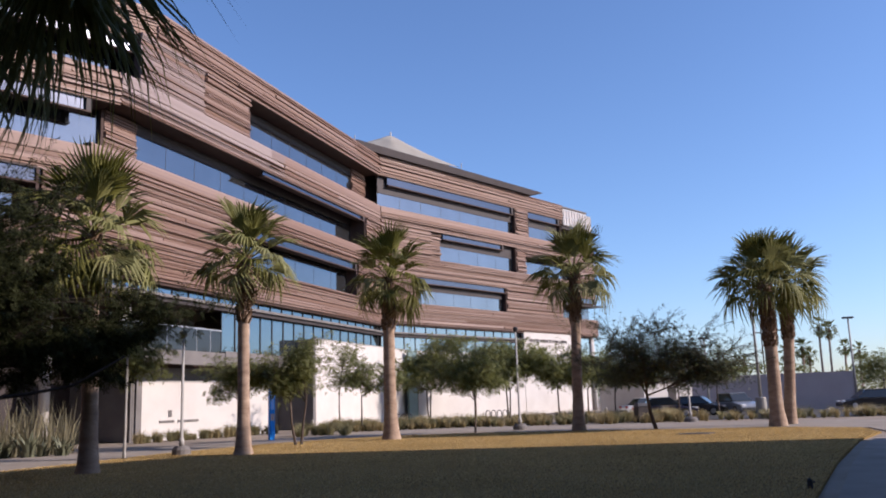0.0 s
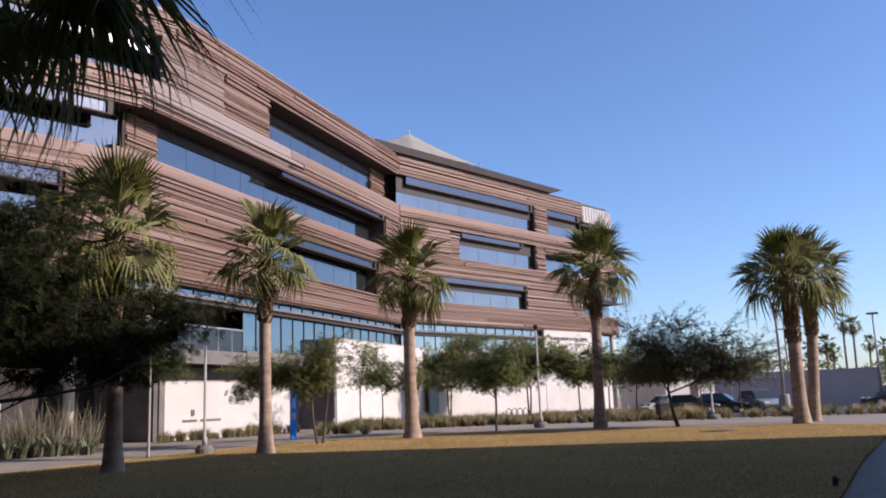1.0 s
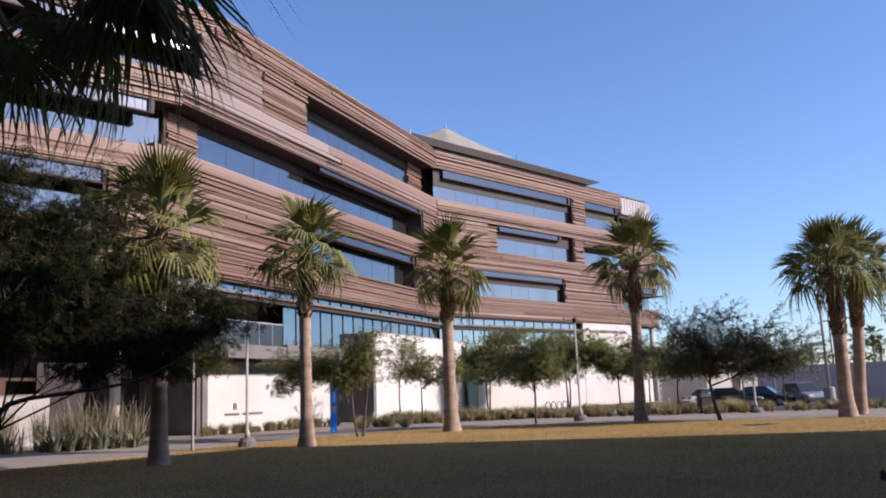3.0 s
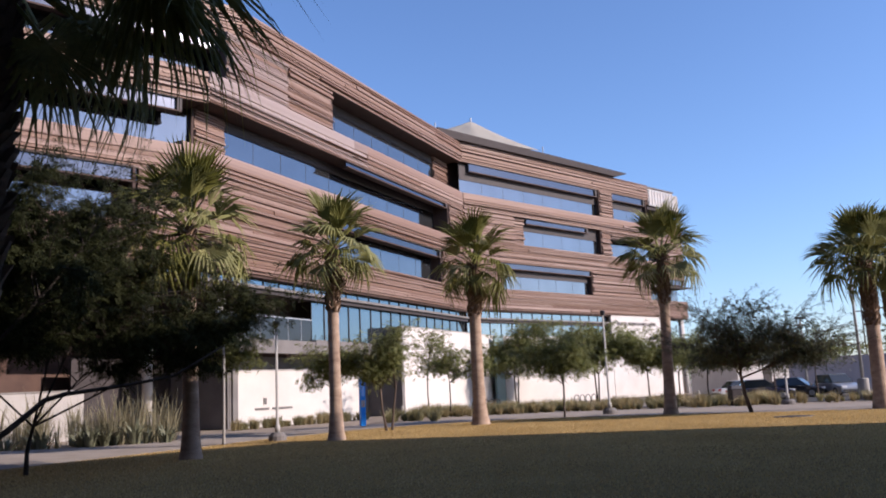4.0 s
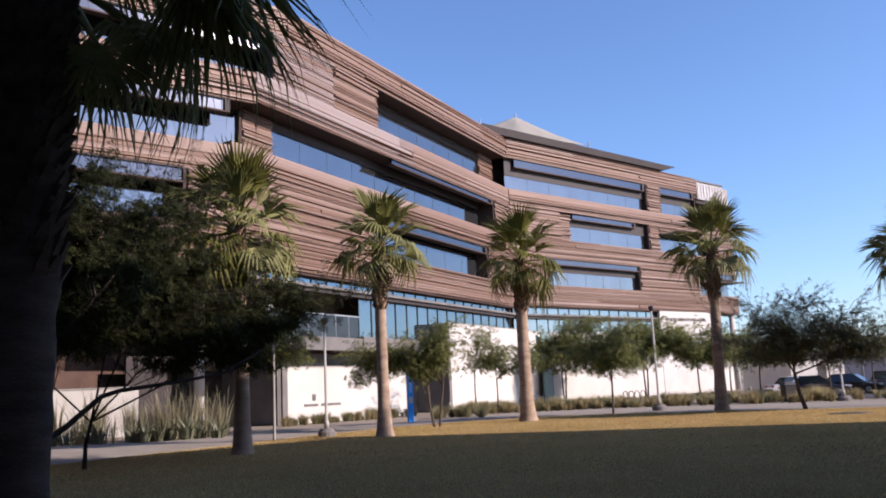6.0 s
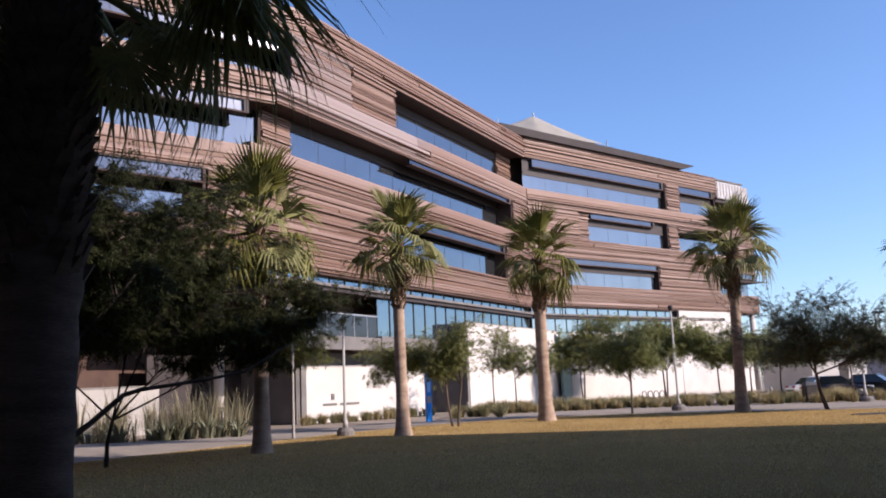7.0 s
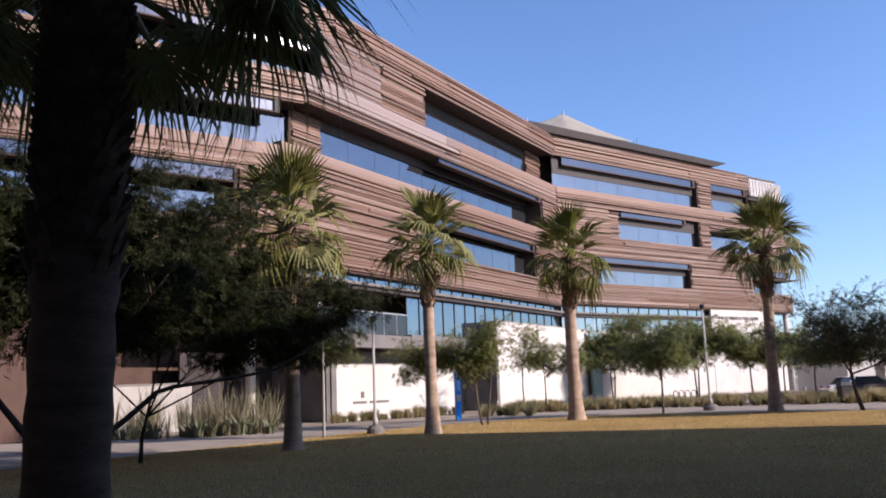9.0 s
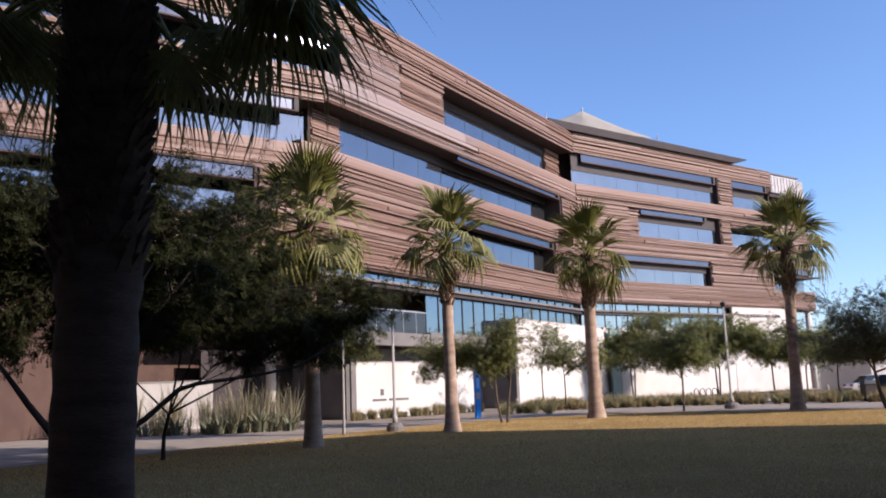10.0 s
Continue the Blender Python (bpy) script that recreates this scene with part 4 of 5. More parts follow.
# small street trees between walk and building
YOUNG = "young slender tree with a loose green crown beside the walk"
GT = "young trees along the building"
for (x, y, stem, lobes, sd, nl) in (
    (-6.5, 38.7, 2.0, [((-0.1, 0, 3.2), (1.1, 0.9, 0.9)), ((0.2, 0, 4.0), (0.9, 0.7, 0.7)), ((-0.7, 0, 2.7), (0.8, 0.7, 0.6))], 41, 8000),
    (-9.3, 39.6, 2.0, [((-0.8, 0, 3.0), (1.3, 1.0, 0.7)), ((0.2, 0, 3.3), (1.2, 0.8, 0.7)), ((0.9, 0, 3.1), (0.9, 0.8, 0.6))], 42, 9500),
    (-12.3, 33.4, 2.6, [((0.3, 0, 3.6), (1.4, 1.2, 0.9)), ((-0.5, 0, 4.4), (1.2, 1.0, 0.8))], 53, 8000),
    (-5.5, 58.0, 2.4, [((-1.2, 0, 3.4), (1.4, 1.0, 0.7)), ((0.8, 0, 3.4), (1.5, 1.0, 0.7)), ((-0.1, 0, 4.2), (1.1, 0.8, 0.6)), ((2.0, 0, 3.4), (0.9, 0.7, 0.4))], 43, 8500),
    (-7.4, 62.0, 3.0, [((0.0, 0, 4.6), (1.0, 0.8, 1.4))], 48, 1500),
    (1.7, 46.9, 1.7, [((-1.0, 0, 3.1), (1.6, 1.2, 0.8)), ((1.0, 0, 3.2), (1.5, 1.2, 0.8)), ((-0.2, 0, 3.9), (1.4, 1.0, 0.5))], 44, 14000),
    (-0.9, 56.0, 2.5, [((-1.8, 0, 3.4), (2.2, 1.5, 1.0)), ((1.2, 0, 4.8), (2.0, 1.3, 1.3)), ((0.4, 0, 3.4), (2.2, 1.5, 1.1)), ((-0.4, 0, 4.4), (1.9, 1.4, 1.0))], 45, 26000),
    (4.2, 55.0, 2.4, [((0.2, 0, 3.5), (2.5, 1.5, 1.2)), ((-0.6, 0, 4.6), (2.0, 1.2, 0.9)), ((1.5, 0, 4.3), (1.8, 1.2, 1.0))], 46, 26000),
    (7.2, 53.5, 2.3, [((0.6, 0, 3.3), (2.4, 1.5, 1.0)), ((-0.8, 0, 3.8), (2.0, 1.2, 1.0)), ((1.8, 0, 3.7), (1.7, 1.2, 1.0))], 47, 24000),
    (2.2, 58.5, 2.4, [((0.2, 0, 3.5), (2.2, 1.4, 1.1)), ((-1.6, 0, 4.3), (1.6, 1.1, 0.9)), ((1.2, 0, 4.6), (1.4, 1.0, 0.8))], 56, 17000),
    (-2.9, 60.5, 2.5, [((0.4, 0, 3.6), (1.7, 1.3, 0.9))], 57, 8000),
    (9.6, 57.0, 2.3, [((0.2, 0, 3.5), (2.2, 1.4, 1.1))], 49, 11000),
    (12.0, 60.0, 2.3, [((0.2, 0, 3.3), (2.4, 1.6, 1.1)), ((2.4, 0, 3.2), (1.6, 1.4, 0.9))], 50, 13000),
    (16.4, 60.0, 2.3, [((0.2, 0, 3.4), (2.0, 1.5, 0.9)), ((1.6, 0, 3.6), (1.7, 1.2, 0.9))], 51, 11000),
    (20.5, 64.0, 2.4, [((-0.2, 0, 3.4), (2.2, 1.6, 0.9))], 52, 7000),
    (37.6, 73.0, 2.0, [((0.0, 0, 3.4), (2.3, 1.6, 1.4)), ((2.4, 0, 3.7), (2.2, 1.6, 1.5))], 54, 14000),
):
    k = 1.42 if sd in (45, 46, 47, 49, 56, 57) else 1.0
    lobes = [((k * c[0], k * c[1], k * c[2] - 1.65 * (k - 1)), [k * v for v in rad]) for c, rad in lobes]
    tree(YOUNG, "young_tree", (k * x, k * y, 0), (k * stem - 1.65 * (k - 1), 2 if sd in (41, 45, 46) else 1), lobes, sd, M["leaf_light"], int(nl * 1.6), 0.115 * k, 40, (0, 0), 0.05 * k, 24, GT, 0.24 * k)


# ---- tufts, agaves and low planting ----
def tuft_mesh(seed, blades, height, spread, width, mat, stiff=0.5):
    r = random.Random(seed)
    bm = bmesh.new()
    heart = bm.verts.new((0, 0, -0.05))
    for i in range(blades):
        a = r.uniform(0, 2 * math.pi)
        h = height * r.uniform(0.55, 1.1)
        out = spread * r.uniform(0.1, 1.0)
        d = Vector((math.cos(a), math.sin(a), 0))
        s = Vector((-d.y, d.x, 0)) * width * r.uniform(0.7, 1.3)
        f = d * r.uniform(0, spread * 0.3)
        p1 = f + d * out * 0.35 + Vector((0, 0, h * 0.6))
        p2 = f + d * out + Vector((0, 0, h * (1.0 if r.random() < stiff else 0.82)))
        v = [bm.verts.new(f - s), bm.verts.new(f + s), bm.verts.new(p1 + s * 0.8), bm.verts.new(p1 - s * 0.8)]
        bm.faces.new(v)
        bm.faces.new((v[0], v[1], heart))
        bm.faces.new((v[3], v[2], bm.verts.new(p2)))
    me = bpy.data.meshes.new("tuft")
    bm.to_mesh(me)
    bm.free()
    me.materials.append(mat)
    return me


GRASS = [tuft_mesh(60 + i, 130, 1.0, 0.7, 0.016, M["straw"]) for i in range(3)]
SAGE = [tuft_mesh(70 + i, 150, 0.9, 0.75, 0.018, M["sage"]) for i in range(3)]
AGAVE = [tuft_mesh(80 + i, 34, 0.85, 1.05, 0.05, M["agave"], 1.0) for i in range(2)]
TALL = [tuft_mesh(90 + i, 22, 2.15, 1.05, 0.024, M["stem"], 1.0) for i in range(3)]
rp = random.Random(99)


def plant(meshes, name, label, category, group, x, y, sc):
    ob = new(name, rp.choice(meshes))
    ob.matrix_basis = Matrix.Translation((x, y, -0.04)) @ pose(0, 0, 0, 0, 0, rp.uniform(0, 360)) @ Matrix.Diagonal((sc, sc, sc * rp.uniform(0.85, 1.1), 1))
    return tagged(ob, label, category, group)


def planting_sheet(label, spots):
    """Many tufts as one uncountable sheet of planting."""
    verts, faces = [], []
    me = bpy.data.meshes.new("planting")
    me.materials.append(M["straw"])
    me.materials.append(M["sage"])
    slots = []
    for x, y, sc in spots:
        pick = rp.randrange(2)
        src = rp.choice(SAGE if pick else GRASS)
        m = Matrix.Translation((x, y, -0.04)) @ pose(0, 0, 0, 0, 0, rp.uniform(0, 360)) @ Matrix.Diagonal((sc, sc, sc, 1))
        n = len(verts)
        verts += [m @ v.co for v in src.vertices]
        faces += [[n + k for k in f.vertices] for f in src.polygons]
        slots += [pick] * len(src.polygons)
    me.from_pydata(verts, [], faces)
    me.polygons.foreach_set("material_index", slots)
    return tagged(new("planting", me), label, "planting", kind="stuff")


for i in range(48):     # tall grey stems in the left bed
    u = rp.random()
    plant(TALL, "ornamental_grass", "tall grey-green stiff stems in a planting bed", "grass", "left bed grasses", -26.5 + 9.6 * u, 34.4 + 2.4 * u + rp.uniform(0.2, 3.4), rp.uniform(0.6, 1.2))
for i in range(15):
    u = rp.random()
    plant(AGAVE, "agave", "grey-green spiky agave in a bed", "agave", "left bed agaves", -25.5 + 9.4 * u, 34.6 + 2.6 * u + rp.uniform(-0.1, 1.0), rp.uniform(0.7, 1.25))
for i in range(60):     # along the low white wall
    u = i / 59
    plant(SAGE if rp.random() < 0.5 else GRASS, "low_shrub", "low dry shrub at the foot of the white wall", "shrub", "shrubs at the low wall", -17.3 + 5.6 * u + rp.uniform(-0.2, 0.3), 49.4 + 10.0 * u + rp.uniform(-0.9, 0.5), rp.uniform(0.3, 0.85))
bed = []
for i in range(290):    # long bed behind the walk: the nearest are things, the rest one sheet of planting
    x = -8.0 + 24 * rp.random()
    back = 58.8 if x < 1 else 58.8 - (x - 1) * 0.30
    bed.append((x, back + rp.uniform(-2.2, 4.4), back))
bed.sort(key=lambda q: q[1] - q[2])
for x, y, back in bed[:110]:
    plant(SAGE if rp.random() < 0.45 else GRASS, "low_shrub", "low olive shrub in the bed behind the walk", "shrub", "shrubs behind the walk", x, y, rp.uniform(0.4, 0.95))
planting_sheet("low olive planting behind the walk", [(x, y, rp.uniform(0.45, 1.05)) for x, y, back in bed[110:]])
for i in range(50):
    u = rp.random()
    plant(SAGE if rp.random() < 0.5 else GRASS, "low_shrub", "low dry shrub beside the car park", "shrub", "shrubs beside the car park", 15 + 24 * u, 53.0 - 5.0 * u + rp.uniform(0, 1.6), rp.uniform(0.3, 0.75))
planting_sheet("low dry planting beside the car park", [(15 + 24 * u, 54.6 - 5.0 * u + rp.uniform(0, 3.0), rp.uniform(0.3, 0.8)) for u in (rp.random() for i in range(80))])
for i in range(14):
    plant(SAGE, "low_shrub", "olive shrub beside the blue help tower", "shrub", "shrubs beside the tower", -9.0 + rp.uniform(-0.2, 3.4), 49.5 + rp.uniform(0, 4), rp.uniform(0.8, 1.2))

# ---- roof tent ----
def tent(label, apex, corners, base):
    ob = thing("shade_canopy", label, "canopy", at=Matrix.Translation(base))
    b = Vector(base)
    top = Vector(apex) - b
    bm = bmesh.new()
    ring = []
    n = len(corners)
    for i in range(n):
        p, q = Vector(corners[i]) - b, Vector(corners[(i + 1) % n]) - b
        for k in range(4):
            e = p.lerp(q, k / 4)
            ring.append(e.lerp(top, 0.16 * math.sin(math.pi * k / 4)))
    rows = [[bm.verts.new(e.lerp(top, u) - Vector((0, 0, 0.55 * math.sin(math.pi * u) * 0.45))) for e in ring] for u in (0, 0.25, 0.5, 0.75, 0.96)]
    for r0, r1 in zip(rows, rows[1:]):
        for k in range(len(ring)):
            j = (k + 1) % len(ring)
            bm.faces.new((r0[k], r0[j], r1[j], r1[k]))
    bm.faces.new(rows[-1])
    part("membrane", bm, M["fabric"], ob, "off-white stretched fabric", True)
    bm = bmesh.new()
    tube(bm, [(top.x, top.y, 0), top + Vector((0, 0, 0.35))], 0.12, 8)
    part("mast", bm, M["steel"], ob)
    for c in corners:
        bm = bmesh.new()
        p = Vector(c) - b
        tube(bm, [(p.x, p.y, 0), p + Vector((0.1, 0, 0.5))], 0.07, 6)
        part("post", bm, M["steel"], ob)
    return ob


tent("off-white tensile fabric canopy on the roof", (-5.2, 97.9, 33.5), ((-10.6, 96.0, 31.9), (-4.5, 93.0, 28.6), (3.0, 96.0, 28.6), (2.4, 103.0, 29.6), (-5.0, 105.0, 30.6)), (-5.2, 97.9, 26.2))
tent("small off-white fabric canopy on the roof", (-12.2, 90.6, 32.4), ((-14.0, 89.5, 31.0), (-11.0, 88.3, 31.0), (-8.8, 89.6, 30.4), (-10.5, 92.5, 30.6)), (-12.0, 90.2, 26.2))


# ---- lamps and poles ----
def lamp_post(label, x, y, height, tilt=0.0, plinth=0.55, foot=0.16, group="walk lamps"):
    ob = thing("street_lamp", label, "lamp post", group, at=pose(x, y, -0.03, 0, 0, tilt))
    bm = bmesh.new()
    tube(bm, [(0, 0, 0), (0, 0, foot * 0.6), (0, 0, foot)], [plinth, plinth, plinth * 0.7], 14)
    part("base", bm, M["concrete_dark"], ob, "squat concrete footing")
    bm = bmesh.new()
    tube(bm, [(0, 0, foot), (0, 0, foot + 0.3), (0, 0, foot + 0.31), (0, 0, height - 0.3)], [0.11, 0.10, 0.065, 0.05], 10)
    part("pole", bm, M["grey_paint"], ob, "slim grey pole", True)
    bm = bmesh.new()
    tube(bm, [(0, 0, height - 0.3), (0, 0, height - 0.2), (0, 0, height - 0.06), (0, 0, height)], [0.06, 0.13, 0.15, 0.08], 12)
    part("head", bm, M["dark_metal"], ob, "dark round lamp head")
    return ob


lamp_post("slim grey lamp post on a concrete footing by the walk", -10.25, 33.9, 4.85, plinth=0.36, foot=0.36)
lamp_post("slim grey lamp post on a concrete footing by the walk", 4.3, 48.8, 5.8, plinth=0.4, foot=0.34)
lamp_post("slim grey lamp post on a concrete footing by the walk", 14.9, 52.1, 4.0, plinth=0.4, foot=0.3)


def tall_light(label, x, y, height, block):
    ob = thing("parking_lamp", label, "light pole", "car park lights", at=pose(x, y, -0.04))
    bm = bmesh.new()
    tube(bm, [(0, 0, 0), (0, 0, block - 0.05), (0, 0, block)], [0.36, 0.34, 0.30], 14)
    part("base", bm, M["concrete"], ob, "pale round concrete pier")
    bm = bmesh.new()
    tube(bm, [(0, 0, block), (0, 0, height)], [0.11, 0.07], 8)
    part("pole", bm, M["grey_paint"], ob, "", True)
    bm = bmesh.new()
    cuboid(bm, -0.45, 0.45, -0.2, 0.2, height, height + 0.16)
    part("head", soften(bm, 0.04), M["dark_metal"], ob, "flat box lamp head")
    return ob


tall_light("tall car park light on a concrete pier", 20.7, 56.1, 9.6, 1.3)
tall_light("tall car park light on a concrete pier", 34.7, 72.1, 7.5, 0.8)
tall_light("tall car park light on a concrete pier", 22.4, 72.5, 6.2, 1.0)
for x, y, h in ((44.5, 118, 10.5), (47.5, 121, 11.0), (38.5, 126, 9.5)):
    ob = thing("utility_pole", "far slim utility pole with a crossarm", "pole", "far poles", at=pose(x, y, -0.06))
    bm = bmesh.new()
    tube(bm, [(0, 0, 0), (0, 0, h)], [0.12, 0.08], 8)
    part("pole", bm, M["bark"], ob)
    bm = bmesh.new()
    cuboid(bm, -1.1, 1.1, -0.06, 0.06, h - 0.9, h - 0.75)
    part("crossarm", bm, M["bark"], ob)

# ---- blue help tower ----
ob = thing("help_tower", "tall bright blue emergency help tower beside the walk", "help tower", at=pose(-9.25, 46.5, -0.02, 0, 0, 32))
bm = bmesh.new()
cuboid(bm, -0.15, 0.15, -0.13, 0.13, 0.0, 2.75)
part("body", soften(bm, 0.02), M["blue"], ob)
bm = bmesh.new()
cuboid(bm, -0.11, 0.11, -0.145, -0.134, 1.02, 1.38)
panel = part("call_panel", soften(bm, 0.004), M["steel"], ob, "grey call panel")
bm = bmesh.new()
tube(bm, [(0, -0.147, 1.13), (0, -0.16, 1.13)], 0.025, 10)
part("button", bm, M["lamp_red"], panel, "red call button")
bm = bmesh.new()
tube(bm, [(0, 0, 2.75), (0, 0, 2.82), (0, 0, 2.93)], [0.11, 0.10, 0.05], 12)
part("beacon", bm, M["lamp_white"], ob, "clear domed beacon", True)
bm = bmesh.new()
cuboid(bm, -0.09, 0.09, -0.137, -0.133, 1.6, 2.5)
part("stripe", bm, paint("pale_blue_stripe", (0.20, 0.45, 0.85)), ob, "paler blue lettering stripe")

# ---- bollards, bike racks, litter bin, valve cover ----
for i, (x, y, h) in enumerate(((-8.2, 54.1, 0.9), (9.0, 55.6, 1.0), (10.6, 56.2, 1.0))):
    bm = bmesh.new()
    tube(bm, [(0, 0, 0), (0, 0, h - 0.06), (0, 0, h)], [0.09, 0.09, 0.05], 10)
    tagged(part("bollard", bm, M["concrete"]), "short grey concrete bollard beside the path", "bollard", "bollards").matrix_basis = pose(x, y, -0.04)
for i in range(9):
    bm = bmesh.new()
    pts = [(-0.3, 0, 0)] + [(-0.3 * math.cos(math.pi * k / 8), 0, 0.65 + 0.28 * math.sin(math.pi * k / 8)) for k in range(9)] + [(0.3, 0, 0)]
    tube(bm, pts, 0.035, 6)
    x, y = (-4.3 + 0.42 * i, 65.6 + 0.12 * i) if i < 5 else (3.6 + 0.45 * (i - 5), 69.8 - 0.05 * i)
    tagged(part("bike_rack", bm, M["dark_metal"]), "dark steel bike hoop near the white wall", "bike rack", "bike hoops").matrix_basis = pose(x, y, -0.05, 0, 0, 50)
ob = thing("litter_bin", "dark brown lidded litter bin beside the walk", "bin", at=pose(12.7, 55.4, -0.04, 0, 0, 15))
bm = bmesh.new()
cuboid(bm, -0.38, 0.38, -0.32, 0.32, 0.0, 1.0)
part("body", soften(bm, 0.04), M["frame"], ob)
bm = bmesh.new()
hexa(bm, [(-0.42, -0.36, 1.0), (0.42, -0.36, 1.0), (0.42, 0.36, 1.0), (-0.42, 0.36, 1.0), (-0.3, -0.25, 1.2), (0.3, -0.25, 1.2), (0.3, 0.25, 1.2), (-0.3, 0.25, 1.2)])
part("lid", bm, M["dark_metal"], ob)
bm = bmesh.new()
tube(bm, [(0, 0, 0), (0, 0, 0.045), (0, 0, 0.055)], [0.55, 0.53, 0.4], 20)
tagged(part("drain_cover", bm, M["dark_metal"]), "dark round drain cover set in the lawn", "drain cover").matrix_basis = Matrix.Translation((10.4, 35.9, -0.02)) @ Matrix.Diagonal((1.5, 1.0, 1.0, 1))
ob = thing("valve_post", "small dark valve post on the lawn", "post", at=pose(6.15, 14.8, 0) @ Matrix.Diagonal((0.55, 0.55, 0.5, 1)))
bm = bmesh.new()
tube(bm, [(0, 0, 0), (0, 0, 0.28), (0, 0, 0.34)], [0.09, 0.08, 0.05], 10)
part("body", bm, M["dark_metal"], ob)
bm = bmesh.new()
tube(bm, [(0.07, 0, 0.2), (0.16, 0, 0.22)], [0.03, 0.03], 8)
part("spout", bm, M["dark_metal"], ob)


# ---- parked cars ----
def car(label, x, y, turn, col, length=4.6, width=1.82, height=1.45, suv=False):
    ob = thing("car", label, "car", "parked cars", at=pose(x, y, -0.035, 0, 0, turn))
    L, W = length / 2, width / 2
    belt = 0.98 if suv else 0.88
    bm = bmesh.new()
    side = [(-L, 0.35), (-L + 0.05, 0.62), (-L + 0.15, belt - 0.05), (-L + 0.95, belt) if not suv else (-L + 0.3, belt), (L - 1.25, belt - 0.02), (L - 0.25, belt - 0.2), (L - 0.02, 0.6), (L, 0.32), (L - 0.3, 0.22), (-L + 0.3, 0.22)]
    rings = []
    for f, inset in ((-1, 0.08), (-0.92, 0.0), (0.92, 0.0), (1, 0.08)):
        rings.append([bm.verts.new((px * (1 - inset * 0.15), W * f, pz - (0.03 if inset else 0))) for px, pz in side])
    for r0, r1 in zip(rings, rings[1:]):
        for k in range(len(side)):
            j = (k + 1) % len(side)
            bm.faces.new((r0[k], r0[j], r1[j], r1[k]))
    bm.faces.new(rings[0][::-1])
    bm.faces.new(rings[-1])
    bmesh.ops.recalc_face_normals(bm, faces=bm.faces)
    body = part("body", bm, col, ob)
    back, front = (-L + 0.25, L - 1.55) if suv else (-L + 0.75, L - 1.45)
    bm = bmesh.new()
    hexa(bm, [(back, -W * 0.93, belt), (front + 0.35, -W * 0.93, belt), (front + 0.35, W * 0.93, belt), (back, W * 0.93, belt), (back + (0.2 if suv else 0.6), -W * 0.74, height), (front - 0.45, -W * 0.74, height), (front - 0.45, W * 0.74, height), (back + (0.2 if suv else 0.6), W * 0.74, height)])
    part("window", soften(bm, 0.03), M["car_glass"], body, "dark tinted glass")
    bm = bmesh.new()
    cuboid(bm, back + (0.15 if suv else 0.55), front - 0.4, -W * 0.76, W * 0.76, height - 0.03, height + 0.03)
    part("roof", soften(bm, 0.02), col, ob)
    for px in (-L + 0.85, L - 0.9):
        for s in (-1, 1):
            bm = bmesh.new()
            tube(bm, [(px, s * (W - 0.22), 0.33), (px, s * (W - 0.18), 0.33), (px, s * (W + 0.0), 0.33), (px, s * (W + 0.01), 0.33)], [0.29, 0.33, 0.33, 0.29], 18)
            wheel = part("wheel", bm, M["tyre"], ob, "black tyre")
            bm = bmesh.new()
            tube(bm, [(px, s * (W + 0.005), 0.33), (px, s * (W + 0.025), 0.33)], [0.21, 0.19], 12)
            part("rim", bm, M["steel"], wheel, "grey wheel rim")
    for s in (-1, 1):
        bm = bmesh.new()
        cuboid(bm, L - 0.22, L + 0.005, s * W * 0.72 - 0.2, s * W * 0.72 + 0.2, 0.58, 0.74)
        part("headlight", soften(bm, 0.03), M["lamp_white"], ob, "clear headlight")
        bm = bmesh.new()
        cuboid(bm, -L - 0.005, -L + 0.18, s * W * 0.75 - 0.18, s * W * 0.75 + 0.18, 0.62, 0.8)
        part("tail_light", soften(bm, 0.03), M["lamp_red"], ob, "red tail light")
    for z0, xx in ((0.3, L - 0.02), (0.3, -L - 0.03)):
        bm = bmesh.new()
        cuboid(bm, xx, xx + 0.05, -W * 0.85, W * 0.85, z0, z0 + 0.2)
        part("bumper", bm, M["dark_metal"], ob)
    return ob


silver, navy, black, grey = paint("silver_paint", (0.26, 0.28, 0.31)), paint("navy_paint", (0.03, 0.035, 0.09)), paint("black_paint", (0.02, 0.02, 0.024)), paint("grey_paint_car", (0.14, 0.15, 0.17))
car("silver sport utility vehicle parked in the lot", 22.7, 66.5, -80, silver, 4.2, 1.8, 1.6, True)
car("dark blue saloon car parked in the lot", 16.4, 64.0, -8, navy)
car("black saloon car parked in the lot", 19.9, 67.5, -30, black)
car("dark grey saloon car parked in the lot", 20.6, 70.5, -55, grey)
car("dark saloon car parked by the planting", 33.6, 67.5, 172, black, 4.9, 1.85, 1.5)
car("white saloon car parked in the lot", 17.6, 74.0, 10, paint("white_paint", (0.7, 0.7, 0.7)))

# ---- beyond the car park ----
rear = thing("yard_wall", "long grey-mauve block wall behind the car park", "wall", at=pose(24.6, 76.2, -0.1, 0, 0, -22.1))
bm = bmesh.new()
cuboid(bm, -2.4, 10.8, 0.0, 0.25, 0.0, 3.05)
part("face", bm, M["cmu"], rear)
bm = bmesh.new()
cuboid(bm, -2.44, 10.84, -0.03, 0.28, 3.054, 3.16)
part("coping", bm, M["cmu"], rear)
bm = bmesh.new()
cuboid(bm, 10.55, 10.8, 0.26, 18.0, 0.0, 3.05)
part("return", bm, M["cmu"], rear)
far = thing("far_building", "low pale building seen under the trees", "building", at=pose(25.4, 93.0, -0.1, 0, 0, 25))
bm = bmesh.new()
cuboid(bm, -4.5, 3.5, 0.0, 8.0, 0.0, 3.2)
part("wall", bm, M["white"], far)
bm = bmesh.new()
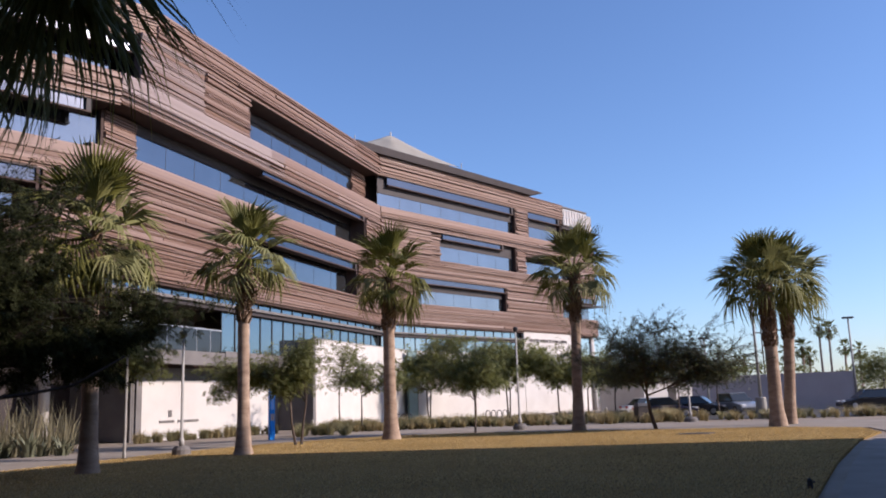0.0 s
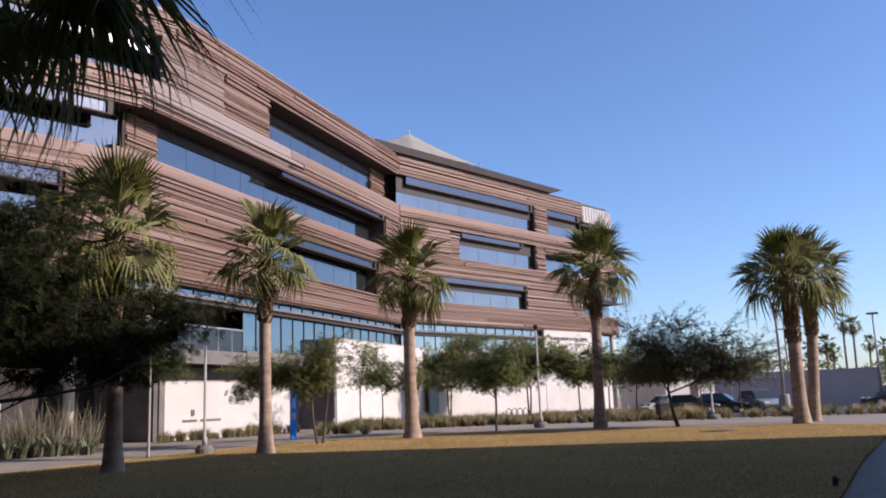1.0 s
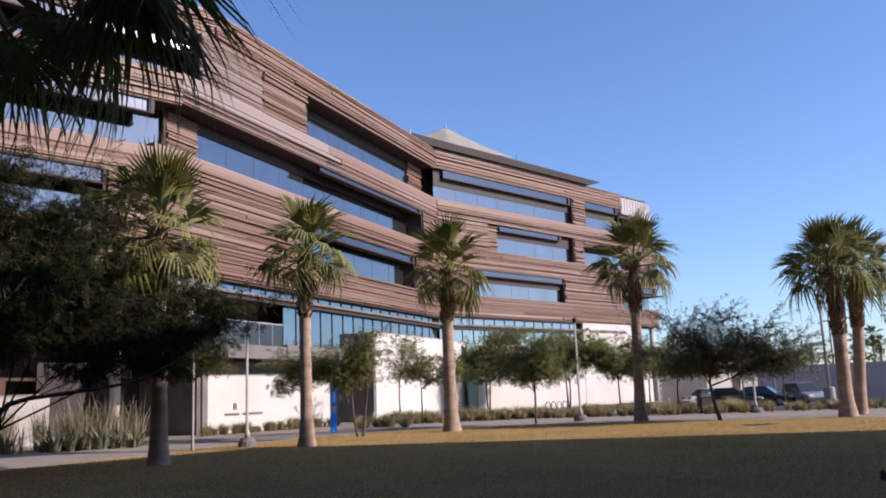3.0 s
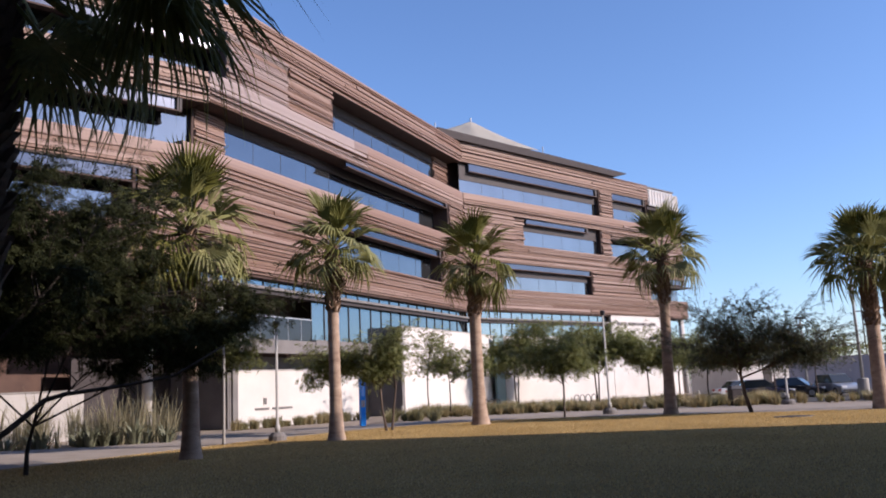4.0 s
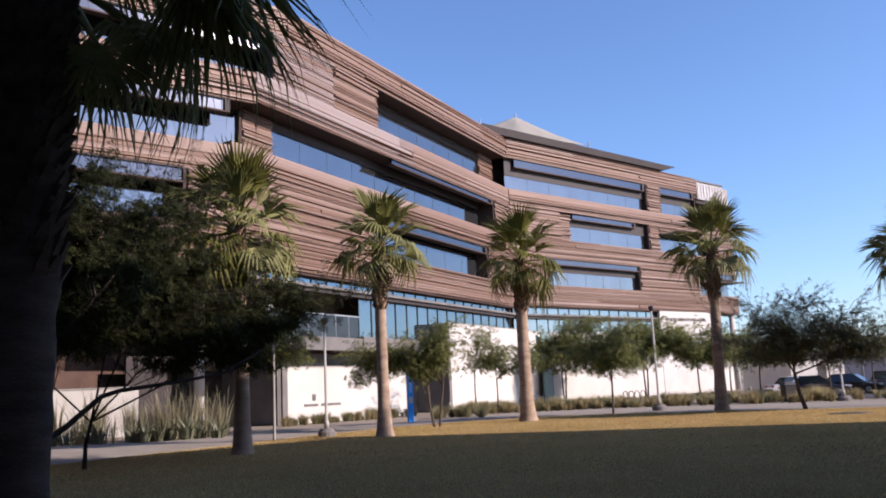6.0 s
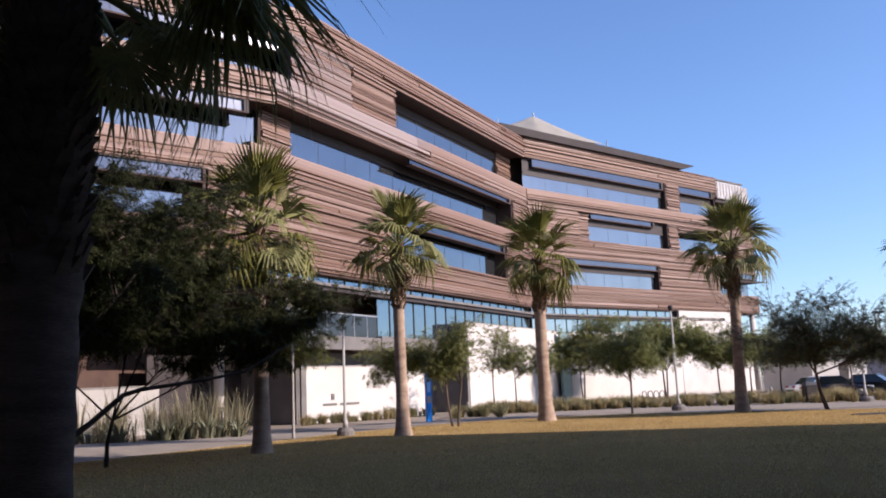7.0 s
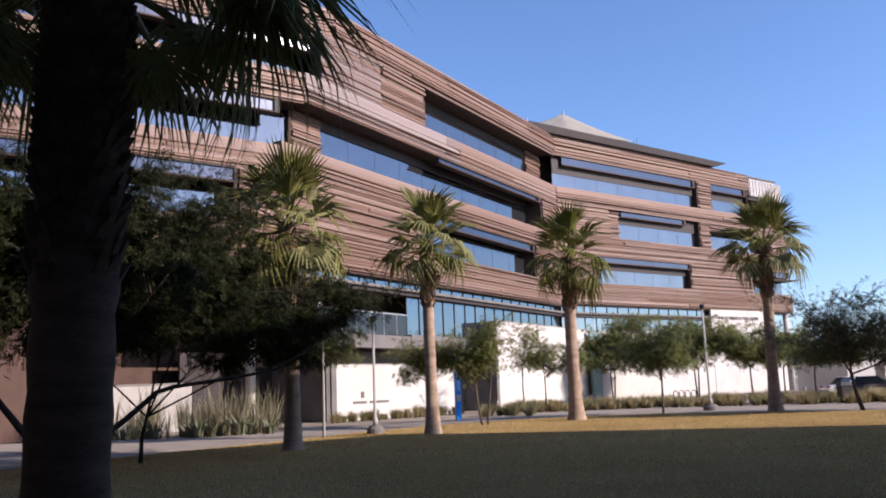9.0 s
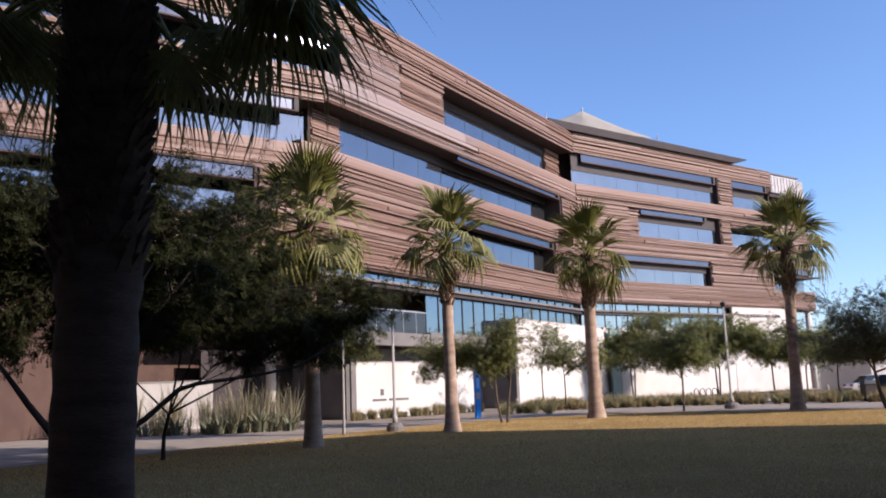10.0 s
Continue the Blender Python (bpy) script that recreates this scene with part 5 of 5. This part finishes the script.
cuboid(bm, -4.7, 3.7, -0.2, 8.2, 3.2, 3.5)
part("roof", bm, M["concrete"], far)
bm = bmesh.new()
cuboid(bm, -1.3, -0.2, -0.02, 0.06, 0.1, 2.5)
part("door", bm, M["frame"], far, "dark door")


def far_bush(x, y, w, h, seed, label="clipped dark green hedge behind the wall"):
    r = random.Random(seed)
    bm = bmesh.new()
    for i in range(int(1300 * w / 4)):
        p = Vector((r.uniform(-w, w), r.gauss(0, 0.6), 0))
        p.z = h * (0.0 + 1.0 * r.random() ** 0.6) * (1 - 0.35 * abs(p.x / w) ** 3)
        d = Vector((r.gauss(0, 1), r.gauss(0, 1), r.gauss(0, 1))).normalized()
        s = d.orthogonal().normalized() * 0.12
        d *= 0.28
        bm.faces.new([bm.verts.new(p), bm.verts.new(p + d * 0.5 + s), bm.verts.new(p + d), bm.verts.new(p + d * 0.5 - s)])
    ob = part("hedge", bm, M["leaf_light"])
    tagged(ob, label, "hedge", "far hedges").matrix_basis = Matrix.Translation((x, y, 0.0)) @ pose(0, 0, 0, 0, 0, -24)


far_bush(33.5, 86.0, 4.6, 4.4, 5)
far_bush(41.0, 84.0, 3.0, 3.8, 6)
for x, y, h, cr, sd in ((60.9, 137.0, 11.6, 2.3, 21), (62.2, 136.5, 11.0, 2.2, 22), (64.2, 136.0, 8.0, 1.9, 23), (56.4, 139.0, 7.6, 2.4, 24), (58.4, 138.3, 8.3, 2.5, 25), (60.6, 141.0, 7.0, 2.2, 26), (67.0, 137.0, 7.4, 2.0, 27), (53.0, 150.0, 6.5, 2.2, 28)):
    palm("far slim fan palm beyond the yard wall", (x, y, -0.06), (x + 0.2, y, h), 0.18, cr * 0.78, sd, 18, 3, 0.85, 1.3, -50, "far palms")
for i, (x, y, w, h) in enumerate(((70, 150, 10, 4.5), (90, 145, 12, 5.0), (45, 165, 14, 4.6), (110, 150, 14, 5.4), (28, 170, 14, 4.2))):
    far_bush(x, y, w, h, 30 + i, "far dark line of trees at the skyline")

ob = thing("slim_post", "slim grey metal post beside the walk", "post", at=pose(-11.95, 32.5, -0.02))
bm = bmesh.new()
tube(bm, [(0, 0, 0), (0, 0, 3.9)], [0.05, 0.045], 8)
part("pole", bm, M["grey_paint"], ob)
bm = bmesh.new()
tube(bm, [(0, 0, 0), (0, 0, 0.05)], [0.13, 0.12], 10)
part("foot_plate", bm, M["dark_metal"], ob)

# short dry grass blades over the lawn, too many to count
rng = np.random.default_rng(5)
gx, gy = rng.uniform(-18, 18, 300000), 11.5 + 34.5 * rng.random(300000)
inside = np.zeros(len(gx), bool)
for (xa, ya), (xb, yb) in zip(LAWN, LAWN[-1:] + LAWN[:-1]):
    inside ^= ((ya > gy) != (yb > gy)) & (gx < (xb - xa) * (gy - ya) / (yb - ya if yb != ya else 1e-9) + xa)
gx, gy = gx[inside], gy[inside]
n = len(gx)
turn, half, tall = rng.uniform(0, 2 * math.pi, n), rng.uniform(0.005, 0.014, n), rng.uniform(0.020, 0.042, n)
lean = rng.normal(0, 0.016, (n, 2))
verts = np.zeros((n, 3, 3))
verts[:, 0, 0], verts[:, 0, 1] = gx - half * np.cos(turn), gy - half * np.sin(turn)
verts[:, 1, 0], verts[:, 1, 1] = gx + half * np.cos(turn), gy + half * np.sin(turn)
verts[:, 2, 0], verts[:, 2, 1], verts[:, 2, 2] = gx + lean[:, 0], gy + lean[:, 1], tall
me = bpy.data.meshes.new("grass")
me.from_pydata(verts.reshape(-1, 3).tolist(), [], np.arange(3 * n).reshape(-1, 3).tolist())
me.materials.append(M["dry_blade"])
tagged(new("grass", me), "short dry straw-coloured grass blades on the lawn", "grass", kind="stuff")
